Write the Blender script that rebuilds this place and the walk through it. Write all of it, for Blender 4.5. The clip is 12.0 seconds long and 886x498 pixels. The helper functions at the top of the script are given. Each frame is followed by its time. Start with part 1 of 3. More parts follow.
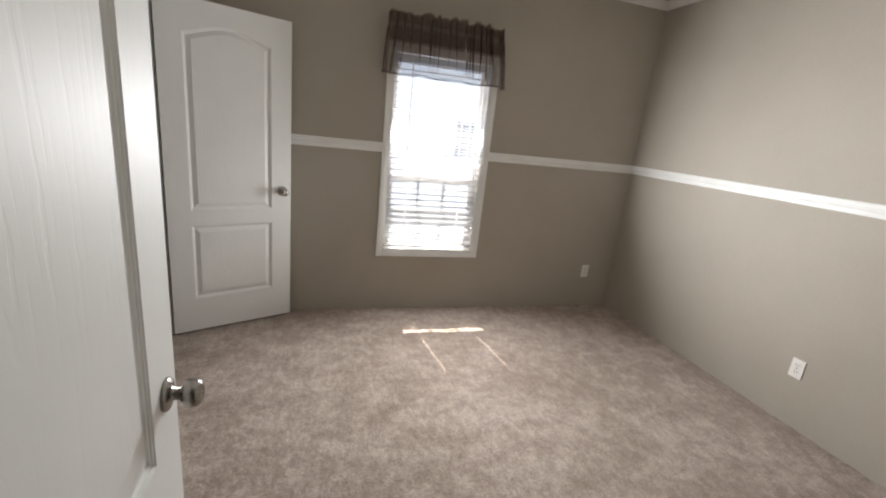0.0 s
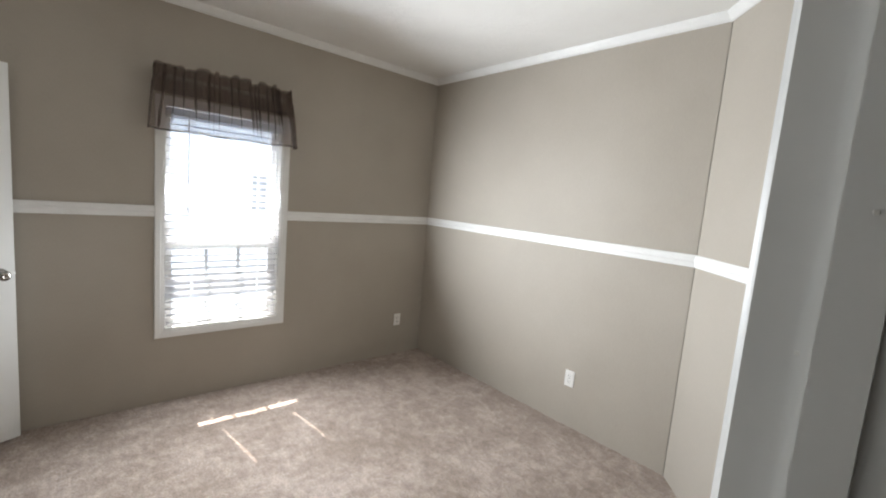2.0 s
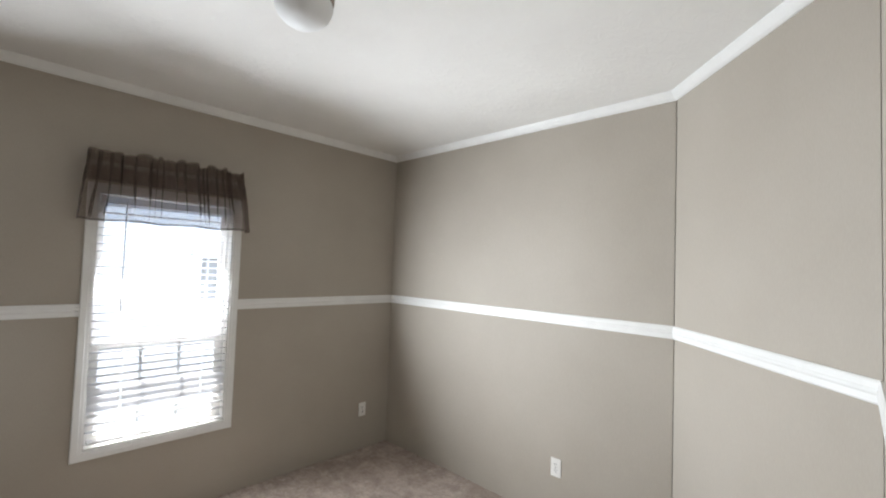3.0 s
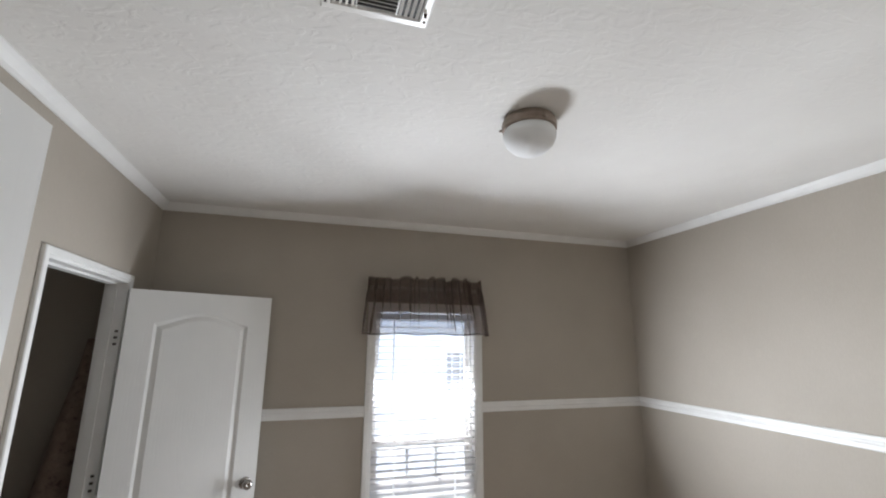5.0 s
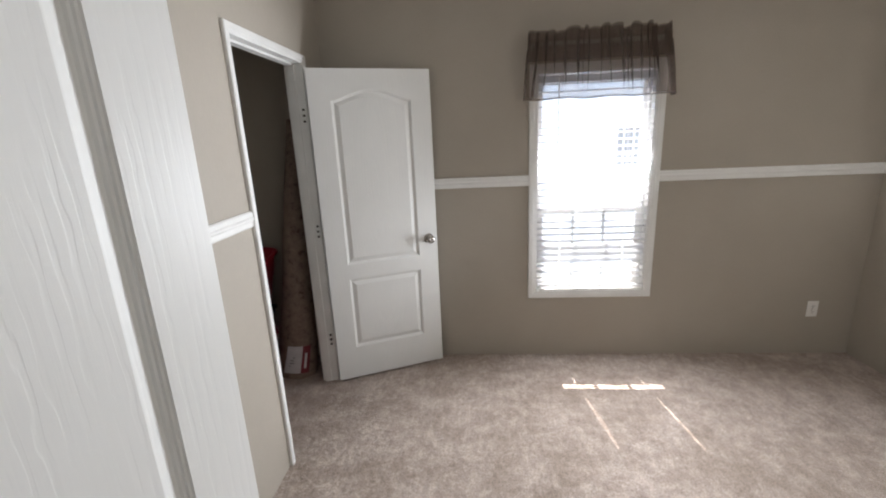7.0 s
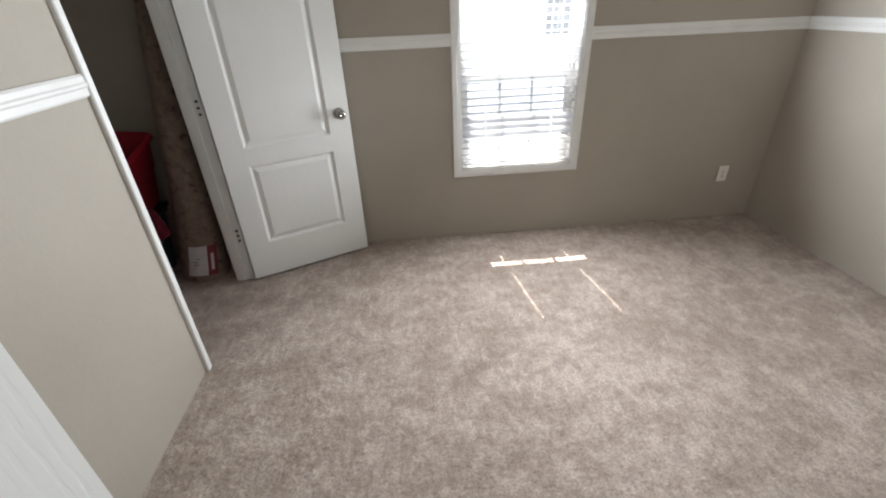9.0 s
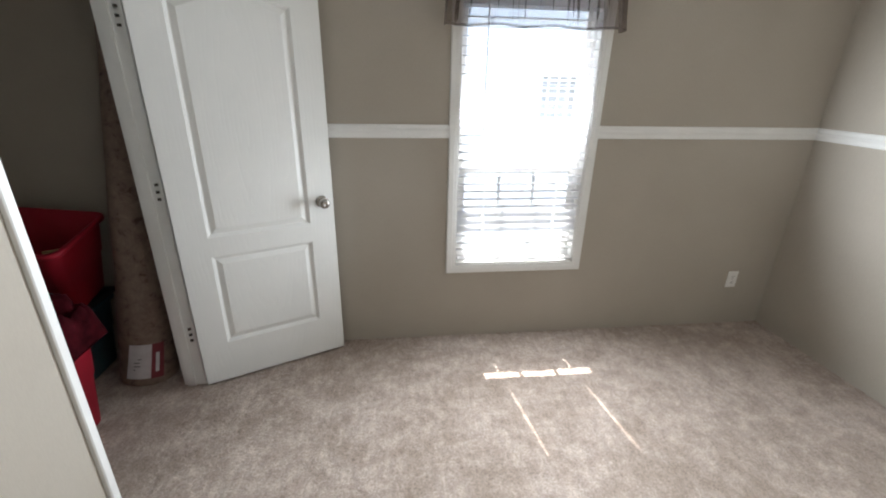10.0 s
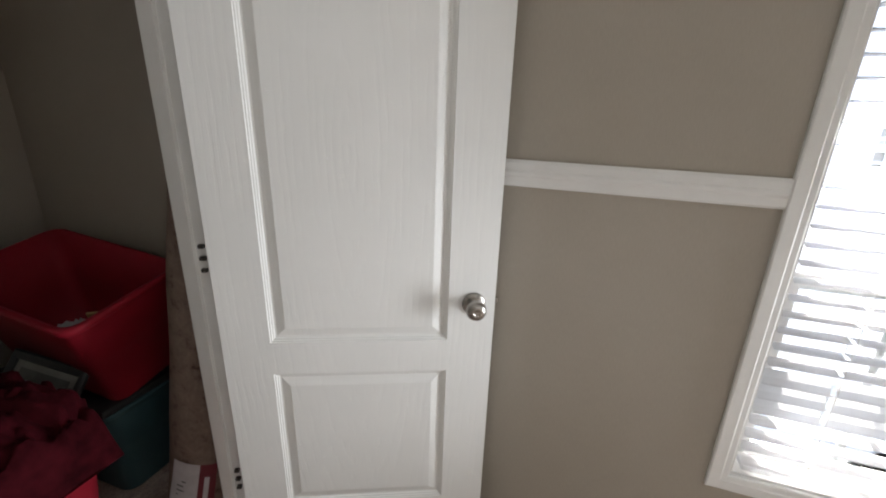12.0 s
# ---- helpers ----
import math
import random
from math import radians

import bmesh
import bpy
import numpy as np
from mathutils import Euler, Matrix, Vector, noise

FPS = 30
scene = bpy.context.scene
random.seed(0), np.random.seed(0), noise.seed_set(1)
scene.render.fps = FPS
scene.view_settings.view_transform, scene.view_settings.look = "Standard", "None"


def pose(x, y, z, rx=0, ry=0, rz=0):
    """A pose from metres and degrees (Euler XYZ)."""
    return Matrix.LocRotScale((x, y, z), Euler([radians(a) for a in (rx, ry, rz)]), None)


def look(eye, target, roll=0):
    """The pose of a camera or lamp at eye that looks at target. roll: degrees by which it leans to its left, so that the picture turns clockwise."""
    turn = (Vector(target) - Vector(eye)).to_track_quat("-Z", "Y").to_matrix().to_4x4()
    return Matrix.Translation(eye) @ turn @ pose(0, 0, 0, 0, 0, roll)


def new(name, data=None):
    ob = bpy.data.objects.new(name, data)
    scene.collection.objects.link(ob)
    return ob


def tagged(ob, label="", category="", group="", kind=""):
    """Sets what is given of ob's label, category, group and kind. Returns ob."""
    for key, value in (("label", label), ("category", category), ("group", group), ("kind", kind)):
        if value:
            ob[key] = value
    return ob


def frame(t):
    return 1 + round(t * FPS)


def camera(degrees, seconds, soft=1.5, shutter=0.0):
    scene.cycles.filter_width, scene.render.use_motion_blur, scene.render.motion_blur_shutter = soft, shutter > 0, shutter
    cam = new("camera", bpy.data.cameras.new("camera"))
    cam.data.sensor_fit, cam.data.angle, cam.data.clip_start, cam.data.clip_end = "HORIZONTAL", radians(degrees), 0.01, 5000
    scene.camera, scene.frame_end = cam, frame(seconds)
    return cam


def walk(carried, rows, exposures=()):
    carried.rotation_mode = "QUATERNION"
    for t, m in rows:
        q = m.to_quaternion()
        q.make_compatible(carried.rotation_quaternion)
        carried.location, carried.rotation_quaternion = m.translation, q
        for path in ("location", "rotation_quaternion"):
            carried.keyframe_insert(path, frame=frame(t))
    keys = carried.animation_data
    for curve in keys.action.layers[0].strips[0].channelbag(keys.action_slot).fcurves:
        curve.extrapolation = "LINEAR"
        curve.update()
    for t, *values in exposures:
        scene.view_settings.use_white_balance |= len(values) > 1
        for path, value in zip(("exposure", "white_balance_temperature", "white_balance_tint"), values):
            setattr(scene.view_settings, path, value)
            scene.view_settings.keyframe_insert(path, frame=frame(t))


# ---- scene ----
cam = camera(91.9, 12.0, soft=2.0)
PATH = [
    (0, (0.036, -0.129, 1.452), (0.616, 1.709, 0.919), 6.1),
    (0.5, (0.066, -0.144, 1.48), (1.021, 1.55, 1.013), 5.7),
    (1, (0.075, -0.152, 1.486), (1.218, 1.431, 1.055), 5.3),
    (1.5, (0.102, -0.165, 1.477), (1.335, 1.368, 1.116), 5.2),
    (2, (0.095, -0.135, 1.517), (1.41, 1.353, 1.282), 4.8),
    (2.5, (0.122, -0.054, 1.552), (1.531, 1.363, 1.47), 3.7),
    (2.7, (0.179, -0.018, 1.569), (1.615, 1.374, 1.561), 3.1),
    (4.3, (0.177, 0.031, 1.709), (1.438, 1.546, 2.048), -1.3),
    (4.5, (0.136, 0.035, 1.724), (1.253, 1.648, 2.111), -1.0),
    (5, (0.137, 0.065, 1.735), (0.697, 1.937, 2.162), 0.4),
    (5.5, (0.144, 0.07, 1.744), (0.08, 2.035, 2.112), 1.6),
    (6, (0.129, 0.077, 1.74), (-0.208, 2.03, 2.005), 1.1),
    (6.5, (0.14, 0.115, 1.715), (-0.124, 2.097, 1.689), -0.7),
    (7, (0.15, 0.175, 1.597), (-0.009, 2.103, 1.089), -2.6),
    (7.5, (0.141, 0.207, 1.485), (0.044, 1.972, 0.549), -5.0),
    (7.7, (0.133, 0.208, 1.433), (0.055, 1.903, 0.375), -5.8),
    (9.3, (0.212, 0.443, 1.487), (0.391, 2.202, 0.552), -1.2),
    (9.5, (0.215, 0.504, 1.498), (0.417, 2.295, 0.63), -0.4),
    (10, (0.193, 0.742, 1.546), (0.422, 2.588, 0.809), 1.2),
    (10.5, (0.257, 1.015, 1.526), (0.476, 2.903, 0.904), 1.8),
    (11, (0.283, 1.314, 1.52), (0.33, 3.229, 0.947), 2.3),
    (11.5, (0.194, 1.648, 1.486), (0.034, 3.542, 0.865), 2.5),
    (12, (0.08, 1.949, 1.456), (-0.521, 3.743, 0.81), 1.8),
]
walk(cam, [(t, look(eye, target, roll)) for t, eye, target, roll in PATH],
     exposures=[(0.0, 3.36, 6900, 13), (0.5, 3.5, 6700, 12), (1.5, 3.66, 6500, 10.5), (2.7, 3.6, 6450, 10.5), (4.5, 3.34, 6350, 12), (6.5, 3.38, 6500, 13), (7.0, 3.66, 6500, 13), (7.5, 3.50, 6500, 12),
                (7.7, 3.45, 6500, 12), (9.5, 3.74, 6400, 9.5), (10.5, 3.96, 6300, 9), (11.0, 4.10, 6380, 10.5), (11.5, 3.88, 6420, 10), (12.0, 3.74, 6550, 12.5)])

# ---- plan, in metres ----
NORTH, EAST, WEST, SOUTH = 3.10, 2.72, -0.83, -0.05
CEIL = 2.60
DIAG_A, DIAG_B = (2.72, 0.71), (1.91, -0.05)        # diagonal wall
WIN = (0.555, 1.297, 0.50, 1.955)                   # window opening x0 x1 z0 z1
CLOSET = (1.996, 2.745, 2.035)                      # closet opening y0 y1 z1
ENTRY = (-0.262, 0.523, 2.045)                      # entry opening x0 x1 z1

# ---- daylight ----
SUN_EL = radians(60.0)
SUN_AZ_VEC = Vector((-0.134, 0.991, 0.0)).normalized()   # towards the sun on the plan
to_sun = Vector((SUN_AZ_VEC.x * math.cos(SUN_EL), SUN_AZ_VEC.y * math.cos(SUN_EL), math.sin(SUN_EL)))
world = bpy.data.worlds.new("sky")
scene.world = world
world.use_nodes = True
wn = world.node_tree
wn.nodes.clear()
sky = wn.nodes.new("ShaderNodeTexSky")
sky.sky_type, sky.sun_disc = "NISHITA", False
sky.sun_elevation, sky.sun_rotation = SUN_EL, math.atan2(SUN_AZ_VEC.x, SUN_AZ_VEC.y)
bgn = wn.nodes.new("ShaderNodeBackground")
bgn.inputs["Strength"].default_value = 0.15
wout = wn.nodes.new("ShaderNodeOutputWorld")
wn.links.new(sky.outputs[0], bgn.inputs["Color"])
wn.links.new(bgn.outputs[0], wout.inputs["Surface"])

sun = new("sun", bpy.data.lights.new("sun", "SUN"))
sun.data.energy, sun.data.angle, sun.data.color = 2.0, radians(0.53), (1.0, 0.95, 0.88)
sun.matrix_world = look(to_sun * 20, (0, 0, 0))


def window_fill(z, rise, turn, watts, spread, size):
    """Lamp added in the opening for skylight the slats turn up, down, aside."""
    lamp = new("window_fill", bpy.data.lights.new("window_fill", "AREA"))
    lamp.data.shape, lamp.data.size, lamp.data.size_y = "RECTANGLE", *size
    lamp.data.spread, lamp.data.energy, lamp.data.color = radians(spread), watts, (0.895, 0.955, 1.0)
    eye = Vector((0.926, 3.085 - 0.5 * size[0] * abs(math.sin(radians(turn))), z))
    up, aside = radians(rise), radians(turn)
    lamp.matrix_world = look(eye, eye + Vector((math.sin(aside) * math.cos(up), -math.cos(aside) * math.cos(up), math.sin(up))))


WIDE, TALL = (0.66, 0.16), (0.10, 0.56)
for row in ((1.20, 22, 8, 1.12, 90, WIDE), (1.24, 27, -46, 0.56, 84, (0.40, 0.16)), (1.45, -38, 0, 2.85, 114, WIDE), (1.13, 9, 46, 1.48, 92, TALL), (0.90, 2, -60, 0.6, 92, (0.24, 0.70))):
    window_fill(*row)


# ---- materials ----
def shader(name, base, rough=0.6, metal=0.0, spec=0.5):
    m = bpy.data.materials.new(name)
    m.use_nodes = True
    b = m.node_tree.nodes["Principled BSDF"]
    b.inputs["Base Color"].default_value = (*base, 1)
    b.inputs["Roughness"].default_value = rough
    b.inputs["Metallic"].default_value = metal
    b.inputs["Specular IOR Level"].default_value = spec
    return m, m.node_tree, b


def coords(nt, scale=(1, 1, 1)):
    tc = nt.nodes.new("ShaderNodeTexCoord")
    mp = nt.nodes.new("ShaderNodeMapping")
    mp.inputs["Scale"].default_value = scale
    nt.links.new(tc.outputs["Object"], mp.inputs["Vector"])
    return mp.outputs[0]


def noise_tex(nt, vec, scale, detail=3.0, rough=0.55, distort=0.0):
    n = nt.nodes.new("ShaderNodeTexNoise")
    n.inputs["Scale"].default_value = scale
    n.inputs["Detail"].default_value = detail
    n.inputs["Roughness"].default_value = rough
    n.inputs["Distortion"].default_value = distort
    nt.links.new(vec, n.inputs["Vector"])
    return n.outputs["Fac"]


def ramp(nt, fac, stops):
    r = nt.nodes.new("ShaderNodeValToRGB")
    els = r.color_ramp.elements
    while len(els) < len(stops):
        els.new(0.5)
    for e, (p, c) in zip(els, stops):
        e.position, e.color = p, (*c, 1)
    nt.links.new(fac, r.inputs["Fac"])
    return r.outputs["Color"]


def mixcol(nt, a, b, fac, mode="MIX"):
    n = nt.nodes.new("ShaderNodeMix")
    n.data_type, n.blend_type = "RGBA", mode
    for sock, v in ((n.inputs[0], fac), (n.inputs[6], a), (n.inputs[7], b)):
        if hasattr(v, "links"):
            nt.links.new(v, sock)
        else:
            sock.default_value = v if isinstance(v, float) else (*v, 1)
    return n.outputs[2]


def bump(nt, b, height, strength, dist, after=None):
    n = nt.nodes.new("ShaderNodeBump")
    n.inputs["Strength"].default_value = strength
    n.inputs["Distance"].default_value = dist
    nt.links.new(height, n.inputs["Height"])
    if after is not None:
        nt.links.new(after, n.inputs["Normal"])
    nt.links.new(n.outputs[0], b.inputs["Normal"])
    return n.outputs[0]


def vary(m_nt_b, tone, scale, detail=4.0):
    """Base colour that drifts between two tones."""
    m, nt, b = m_nt_b
    v = coords(nt)
    f = noise_tex(nt, v, scale, detail)
    c = ramp(nt, f, [(0.3, tone[0]), (0.7, tone[1])])
    nt.links.new(c, b.inputs["Base Color"])
    return m


def wall_material():
    m, nt, b = shader("taupe_wallboard", (0.42, 0.36, 0.29), 0.62, spec=0.35)
    v = coords(nt)
    big = noise_tex(nt, v, 1.3, 4.0)
    c = ramp(nt, big, [(0.3, (0.392, 0.352, 0.298)), (0.7, (0.432, 0.392, 0.336))])
    weave = noise_tex(nt, coords(nt, (1, 1, 0.12)), 420.0, 2.0)
    c = mixcol(nt, c, ramp(nt, weave, [(0.35, (0.86, 0.86, 0.86)), (0.65, (1.0, 1.0, 1.0))]), 0.35, "MULTIPLY")
    nt.links.new(c, b.inputs["Base Color"])
    first = bump(nt, b, noise_tex(nt, v, 6.0, 2.0), 0.12, 0.004)
    bump(nt, b, weave, 0.12, 0.0006, first)
    return m


def ceiling_material():
    m, nt, b = shader("textured_white_ceiling", (0.8, 0.79, 0.76), 0.85, spec=0.2)
    v = coords(nt)
    c = ramp(nt, noise_tex(nt, v, 2.0, 4.0), [(0.3, (0.77, 0.76, 0.735)), (0.7, (0.82, 0.815, 0.79))])
    nt.links.new(c, b.inputs["Base Color"])
    lumps = noise_tex(nt, coords(nt, (0.75, 1.25, 1)), 19.0, 3.0, 0.5, 1.2)
    hill = ramp(nt, lumps, [(0.46, (0, 0, 0)), (0.60, (1, 1, 1))])
    first = bump(nt, b, hill, 0.22, 0.004)
    bump(nt, b, noise_tex(nt, v, 160.0, 2.0), 0.15, 0.001, first)
    return m


def carpet_material():
    """Cut pile, brushed into pale and dark swathes with feathered edges."""
    m, nt, b = shader("beige_cut_pile_carpet", (0.4, 0.34, 0.3), 0.95, spec=0.1)
    v = coords(nt)
    broad = noise_tex(nt, coords(nt, (1, 1.25, 1)), 1.5, 3.0, 0.6, 0.6)
    patches = noise_tex(nt, coords(nt, (1, 1.2, 1)), 6.2, 9.0, 0.78, 0.25)
    lay = mixcol(nt, patches, broad, 0.28)
    tone = ramp(nt, lay, [(0.41, (0.345, 0.274, 0.228)), (0.48, (0.402, 0.324, 0.275)), (0.53, (0.464, 0.382, 0.332)), (0.59, (0.520, 0.437, 0.385))])
    strokes = noise_tex(nt, coords(nt, (2.4, 1, 1)), 13.0, 6.0, 0.72, 0.4)
    tone = mixcol(nt, tone, ramp(nt, strokes, [(0.40, (0.80, 0.785, 0.775)), (0.60, (1.10, 1.095, 1.09))]), 0.8, "MULTIPLY")
    fibre = noise_tex(nt, v, 105.0, 5.0, 0.8)
    tone = mixcol(nt, tone, ramp(nt, fibre, [(0.36, (0.52, 0.50, 0.48)), (0.58, (1.14, 1.14, 1.14))]), 0.74, "MULTIPLY")
    nt.links.new(tone, b.inputs["Base Color"])
    b.inputs["Sheen Weight"].default_value = 0.2
    b.inputs["Sheen Roughness"].default_value = 0.5
    bump(nt, b, fibre, 0.8, 0.008)
    return m


def door_paint():
    """Gloss-white skin embossed with straight grain and long cathedral rings."""
    m, nt, b = shader("white_embossed_door_paint", (0.76, 0.765, 0.75), 0.50, spec=0.30)
    pores = ramp(nt, noise_tex(nt, coords(nt, (1, 1, 0.035)), 190.0, 3.0, 0.6, 0.3), [(0.40, (0, 0, 0)), (0.56, (1, 1, 1))])
    tc, mp = nt.nodes.new("ShaderNodeTexCoord"), nt.nodes.new("ShaderNodeMapping")
    mp.inputs["Location"].default_value, mp.inputs["Scale"].default_value = (-0.36, 0, -0.21), (1, 1, 0.16)
    nt.links.new(tc.outputs["Object"], mp.inputs["Vector"])
    w = nt.nodes.new("ShaderNodeTexWave")
    w.wave_type, w.rings_direction = "RINGS", "Y"
    for key, v in (("Scale", 17.0), ("Distortion", 2.6), ("Detail", 1.5), ("Detail Scale", 5.0), ("Detail Roughness", 0.5)):
        w.inputs[key].default_value = v
    nt.links.new(mp.outputs[0], w.inputs["Vector"])
    rings = ramp(nt, w.outputs["Fac"], [(0.18, (0, 0, 0)), (0.42, (1, 1, 1))])
    broken = ramp(nt, noise_tex(nt, coords(nt, (1, 1, 0.16)), 26.0, 3.0, 0.6), [(0.44, (0, 0, 0)), (0.62, (1, 1, 1))])
    first = bump(nt, b, mixcol(nt, (1.0, 1.0, 1.0), rings, broken), 0.13, 0.0016)
    bump(nt, b, pores, 0.03, 0.0006, first)
    c = ramp(nt, noise_tex(nt, coords(nt), 2.5, 4.0), [(0.3, (0.74, 0.745, 0.73)), (0.7, (0.79, 0.79, 0.775))])
    nt.links.new(c, b.inputs["Base Color"])
    return m


def trim_paint():
    m, nt, b = shader("white_trim", (0.78, 0.78, 0.76), 0.42)
    c = ramp(nt, noise_tex(nt, coords(nt), 7.0, 5.0), [(0.3, (0.75, 0.75, 0.735)), (0.7, (0.81, 0.81, 0.795))])
    nt.links.new(c, b.inputs["Base Color"])
    bump(nt, b, noise_tex(nt, coords(nt), 60.0, 2.0), 0.05, 0.001)
    return m


def sheer_material():
    m = bpy.data.materials.new("sheer_grey_brown_voile")
    m.use_nodes = True
    nt = m.node_tree
    nt.nodes.clear()
    tone = ramp(nt, noise_tex(nt, coords(nt, (1, 1, 0.12)), 75.0, 4.0, 0.65, 0.3), [(0.36, (0.060, 0.045, 0.039)), (0.64, (0.20, 0.155, 0.134))])
    d = nt.nodes.new("ShaderNodeBsdfDiffuse")
    tl = nt.nodes.new("ShaderNodeBsdfTranslucent")
    tr = nt.nodes.new("ShaderNodeBsdfTransparent")
    nt.links.new(tone, d.inputs["Color"])
    tl.inputs["Color"].default_value = (0.33, 0.275, 0.25, 1)
    tr.inputs["Color"].default_value = (0.90, 0.88, 0.86, 1)
    m1, m2 = nt.nodes.new("ShaderNodeMixShader"), nt.nodes.new("ShaderNodeMixShader")
    m1.inputs[0].default_value, m2.inputs[0].default_value = 0.40, 0.47
    nt.links.new(d.outputs[0], m1.inputs[1])
    nt.links.new(tl.outputs[0], m1.inputs[2])
    nt.links.new(m1.outputs[0], m2.inputs[1])
    nt.links.new(tr.outputs[0], m2.inputs[2])
    o = nt.nodes.new("ShaderNodeOutputMaterial")
    nt.links.new(m2.outputs[0], o.inputs["Surface"])
    return m


def glass_material():
    m = bpy.data.materials.new("window_glass")
    m.use_nodes = True
    nt = m.node_tree
    nt.nodes.clear()
    tr = nt.nodes.new("ShaderNodeBsdfTransparent")
    tr.inputs["Color"].default_value = (0.95, 0.97, 0.97, 1)
    gl = nt.nodes.new("ShaderNodeBsdfGlossy")
    gl.inputs["Roughness"].default_value = 0.02
    fr = nt.nodes.new("ShaderNodeFresnel")
    fr.inputs["IOR"].default_value = 1.45
    mx = nt.nodes.new("ShaderNodeMixShader")
    nt.links.new(fr.outputs[0], mx.inputs[0])
    nt.links.new(tr.outputs[0], mx.inputs[1])
    nt.links.new(gl.outputs[0], mx.inputs[2])
    o = nt.nodes.new("ShaderNodeOutputMaterial")
    nt.links.new(mx.outputs[0], o.inputs["Surface"])
    return m


WALL, CEILING, CARPET = wall_material(), ceiling_material(), carpet_material()
DOOR, TRIM, SHEER, GLASS = door_paint(), trim_paint(), sheer_material(), glass_material()
NICKEL = vary(shader("satin_nickel", (0.36, 0.335, 0.31), 0.27, 1.0), ((0.31, 0.29, 0.268), (0.41, 0.385, 0.36)), 30.0)
BRONZE = vary(shader("dark_hinge_metal", (0.06, 0.055, 0.05), 0.4, 0.8), ((0.04, 0.037, 0.033), (0.09, 0.08, 0.07)), 60.0)
VINYL = vary(shader("white_vinyl", (0.82, 0.82, 0.82), 0.35), ((0.79, 0.8, 0.8), (0.84, 0.84, 0.84)), 8.0)
SLAT = vary(shader("white_blind_slat", (0.8, 0.8, 0.79), 0.4), ((0.77, 0.775, 0.78), (0.82, 0.825, 0.83)), 12.0)


def let_light_through(m, share, tint):
    """Thin plastic that passes a share of the light."""
    nt = m.node_tree
    outn = nt.nodes["Material Output"]
    tl, mx = nt.nodes.new("ShaderNodeBsdfTranslucent"), nt.nodes.new("ShaderNodeMixShader")
    tl.inputs["Color"].default_value = (*tint, 1)
    mx.inputs[0].default_value = share
    nt.links.new(nt.nodes["Principled BSDF"].outputs[0], mx.inputs[1])
    nt.links.new(tl.outputs[0], mx.inputs[2])
    nt.links.new(mx.outputs[0], outn.inputs["Surface"])


let_light_through(SLAT, 0.64, (0.80, 0.81, 0.83))
CORD = vary(shader("white_cord", (0.72, 0.71, 0.68), 0.8), ((0.66, 0.65, 0.62), (0.76, 0.75, 0.72)), 90.0)
PLATE = vary(shader("white_outlet_plastic", (0.8, 0.79, 0.76), 0.3), ((0.78, 0.77, 0.74), (0.82, 0.81, 0.78)), 20.0)
# Black for openings modelled as solid pieces: their shade is in the colour.
OPENING_SHADE = vary(shader("opening_shade", (0.03, 0.03, 0.03), 0.6), ((0.02, 0.02, 0.02), (0.05, 0.05, 0.05)), 60.0)
STUD = vary(shader("dark_gap_timber", (0.12, 0.09, 0.06), 0.9), ((0.09, 0.065, 0.045), (0.15, 0.11, 0.08)), 14.0)
RUGBACK = bpy.data.materials.new("mottled_brown_rug")
RED = vary(shader("red_plastic", (0.27, 0.010, 0.022), 0.55, spec=0.2), ((0.23, 0.007, 0.018), (0.30, 0.012, 0.027)), 5.0)
TEAL = vary(shader("teal_plastic", (0.04, 0.09, 0.105), 0.5, spec=0.25), ((0.032, 0.075, 0.088), (0.05, 0.105, 0.12)), 5.0)
BLACKP = vary(shader("black_plastic", (0.02, 0.022, 0.025), 0.45), ((0.016, 0.018, 0.02), (0.03, 0.032, 0.035)), 8.0)
PAPER = vary(shader("pale_grey_paper", (0.5, 0.48, 0.49), 0.7), ((0.46, 0.44, 0.45), (0.54, 0.52, 0.53)), 20.0)
MAROON = vary(shader("maroon_print", (0.16, 0.02, 0.03), 0.6), ((0.14, 0.017, 0.026), (0.18, 0.024, 0.034)), 20.0)
CLOTH_RED = vary(shader("dark_red_cloth", (0.05, 0.006, 0.01), 1.0, spec=0.05), ((0.022, 0.0025, 0.004), (0.06, 0.006, 0.010)), 18.0)
CLOTH_PUR = vary(shader("purple_print_cloth", (0.12, 0.09, 0.14), 0.95), ((0.06, 0.045, 0.08), (0.4, 0.38, 0.4)), 26.0)
TAN = vary(shader("tan_card", (0.42, 0.28, 0.13), 0.8), ((0.36, 0.24, 0.11), (0.47, 0.32, 0.15)), 20.0)
GREYART = vary(shader("grey_print", (0.1, 0.105, 0.1), 0.5), ((0.06, 0.065, 0.06), (0.16, 0.165, 0.16)), 9.0)
MATBOARD = vary(shader("grey_green_mat_board", (0.26, 0.27, 0.24), 0.8), ((0.22, 0.23, 0.2), (0.3, 0.31, 0.28)), 9.0)
FROST = vary(shader("frosted_white_glass", (0.78, 0.79, 0.79), 0.6, spec=0.3), ((0.75, 0.76, 0.765), (0.8, 0.81, 0.81)), 6.0)
LAMPBASE = vary(shader("brown_antique_metal", (0.3, 0.24, 0.2), 0.5, 0.3), ((0.24, 0.19, 0.155), (0.36, 0.29, 0.24)), 30.0)
SIDING = vary(shader("white_vinyl_siding", (0.74, 0.74, 0.72), 0.5), ((0.71, 0.71, 0.69), (0.77, 0.77, 0.75)), 3.0)
# Pale base stands in for the sky's reflection in the neighbour's panes.
OUTGLASS = vary(shader("sky_pale_glass", (0.05, 0.07, 0.09), 0.5, spec=0.2), ((0.29, 0.285, 0.27), (0.35, 0.34, 0.325)), 2.0)
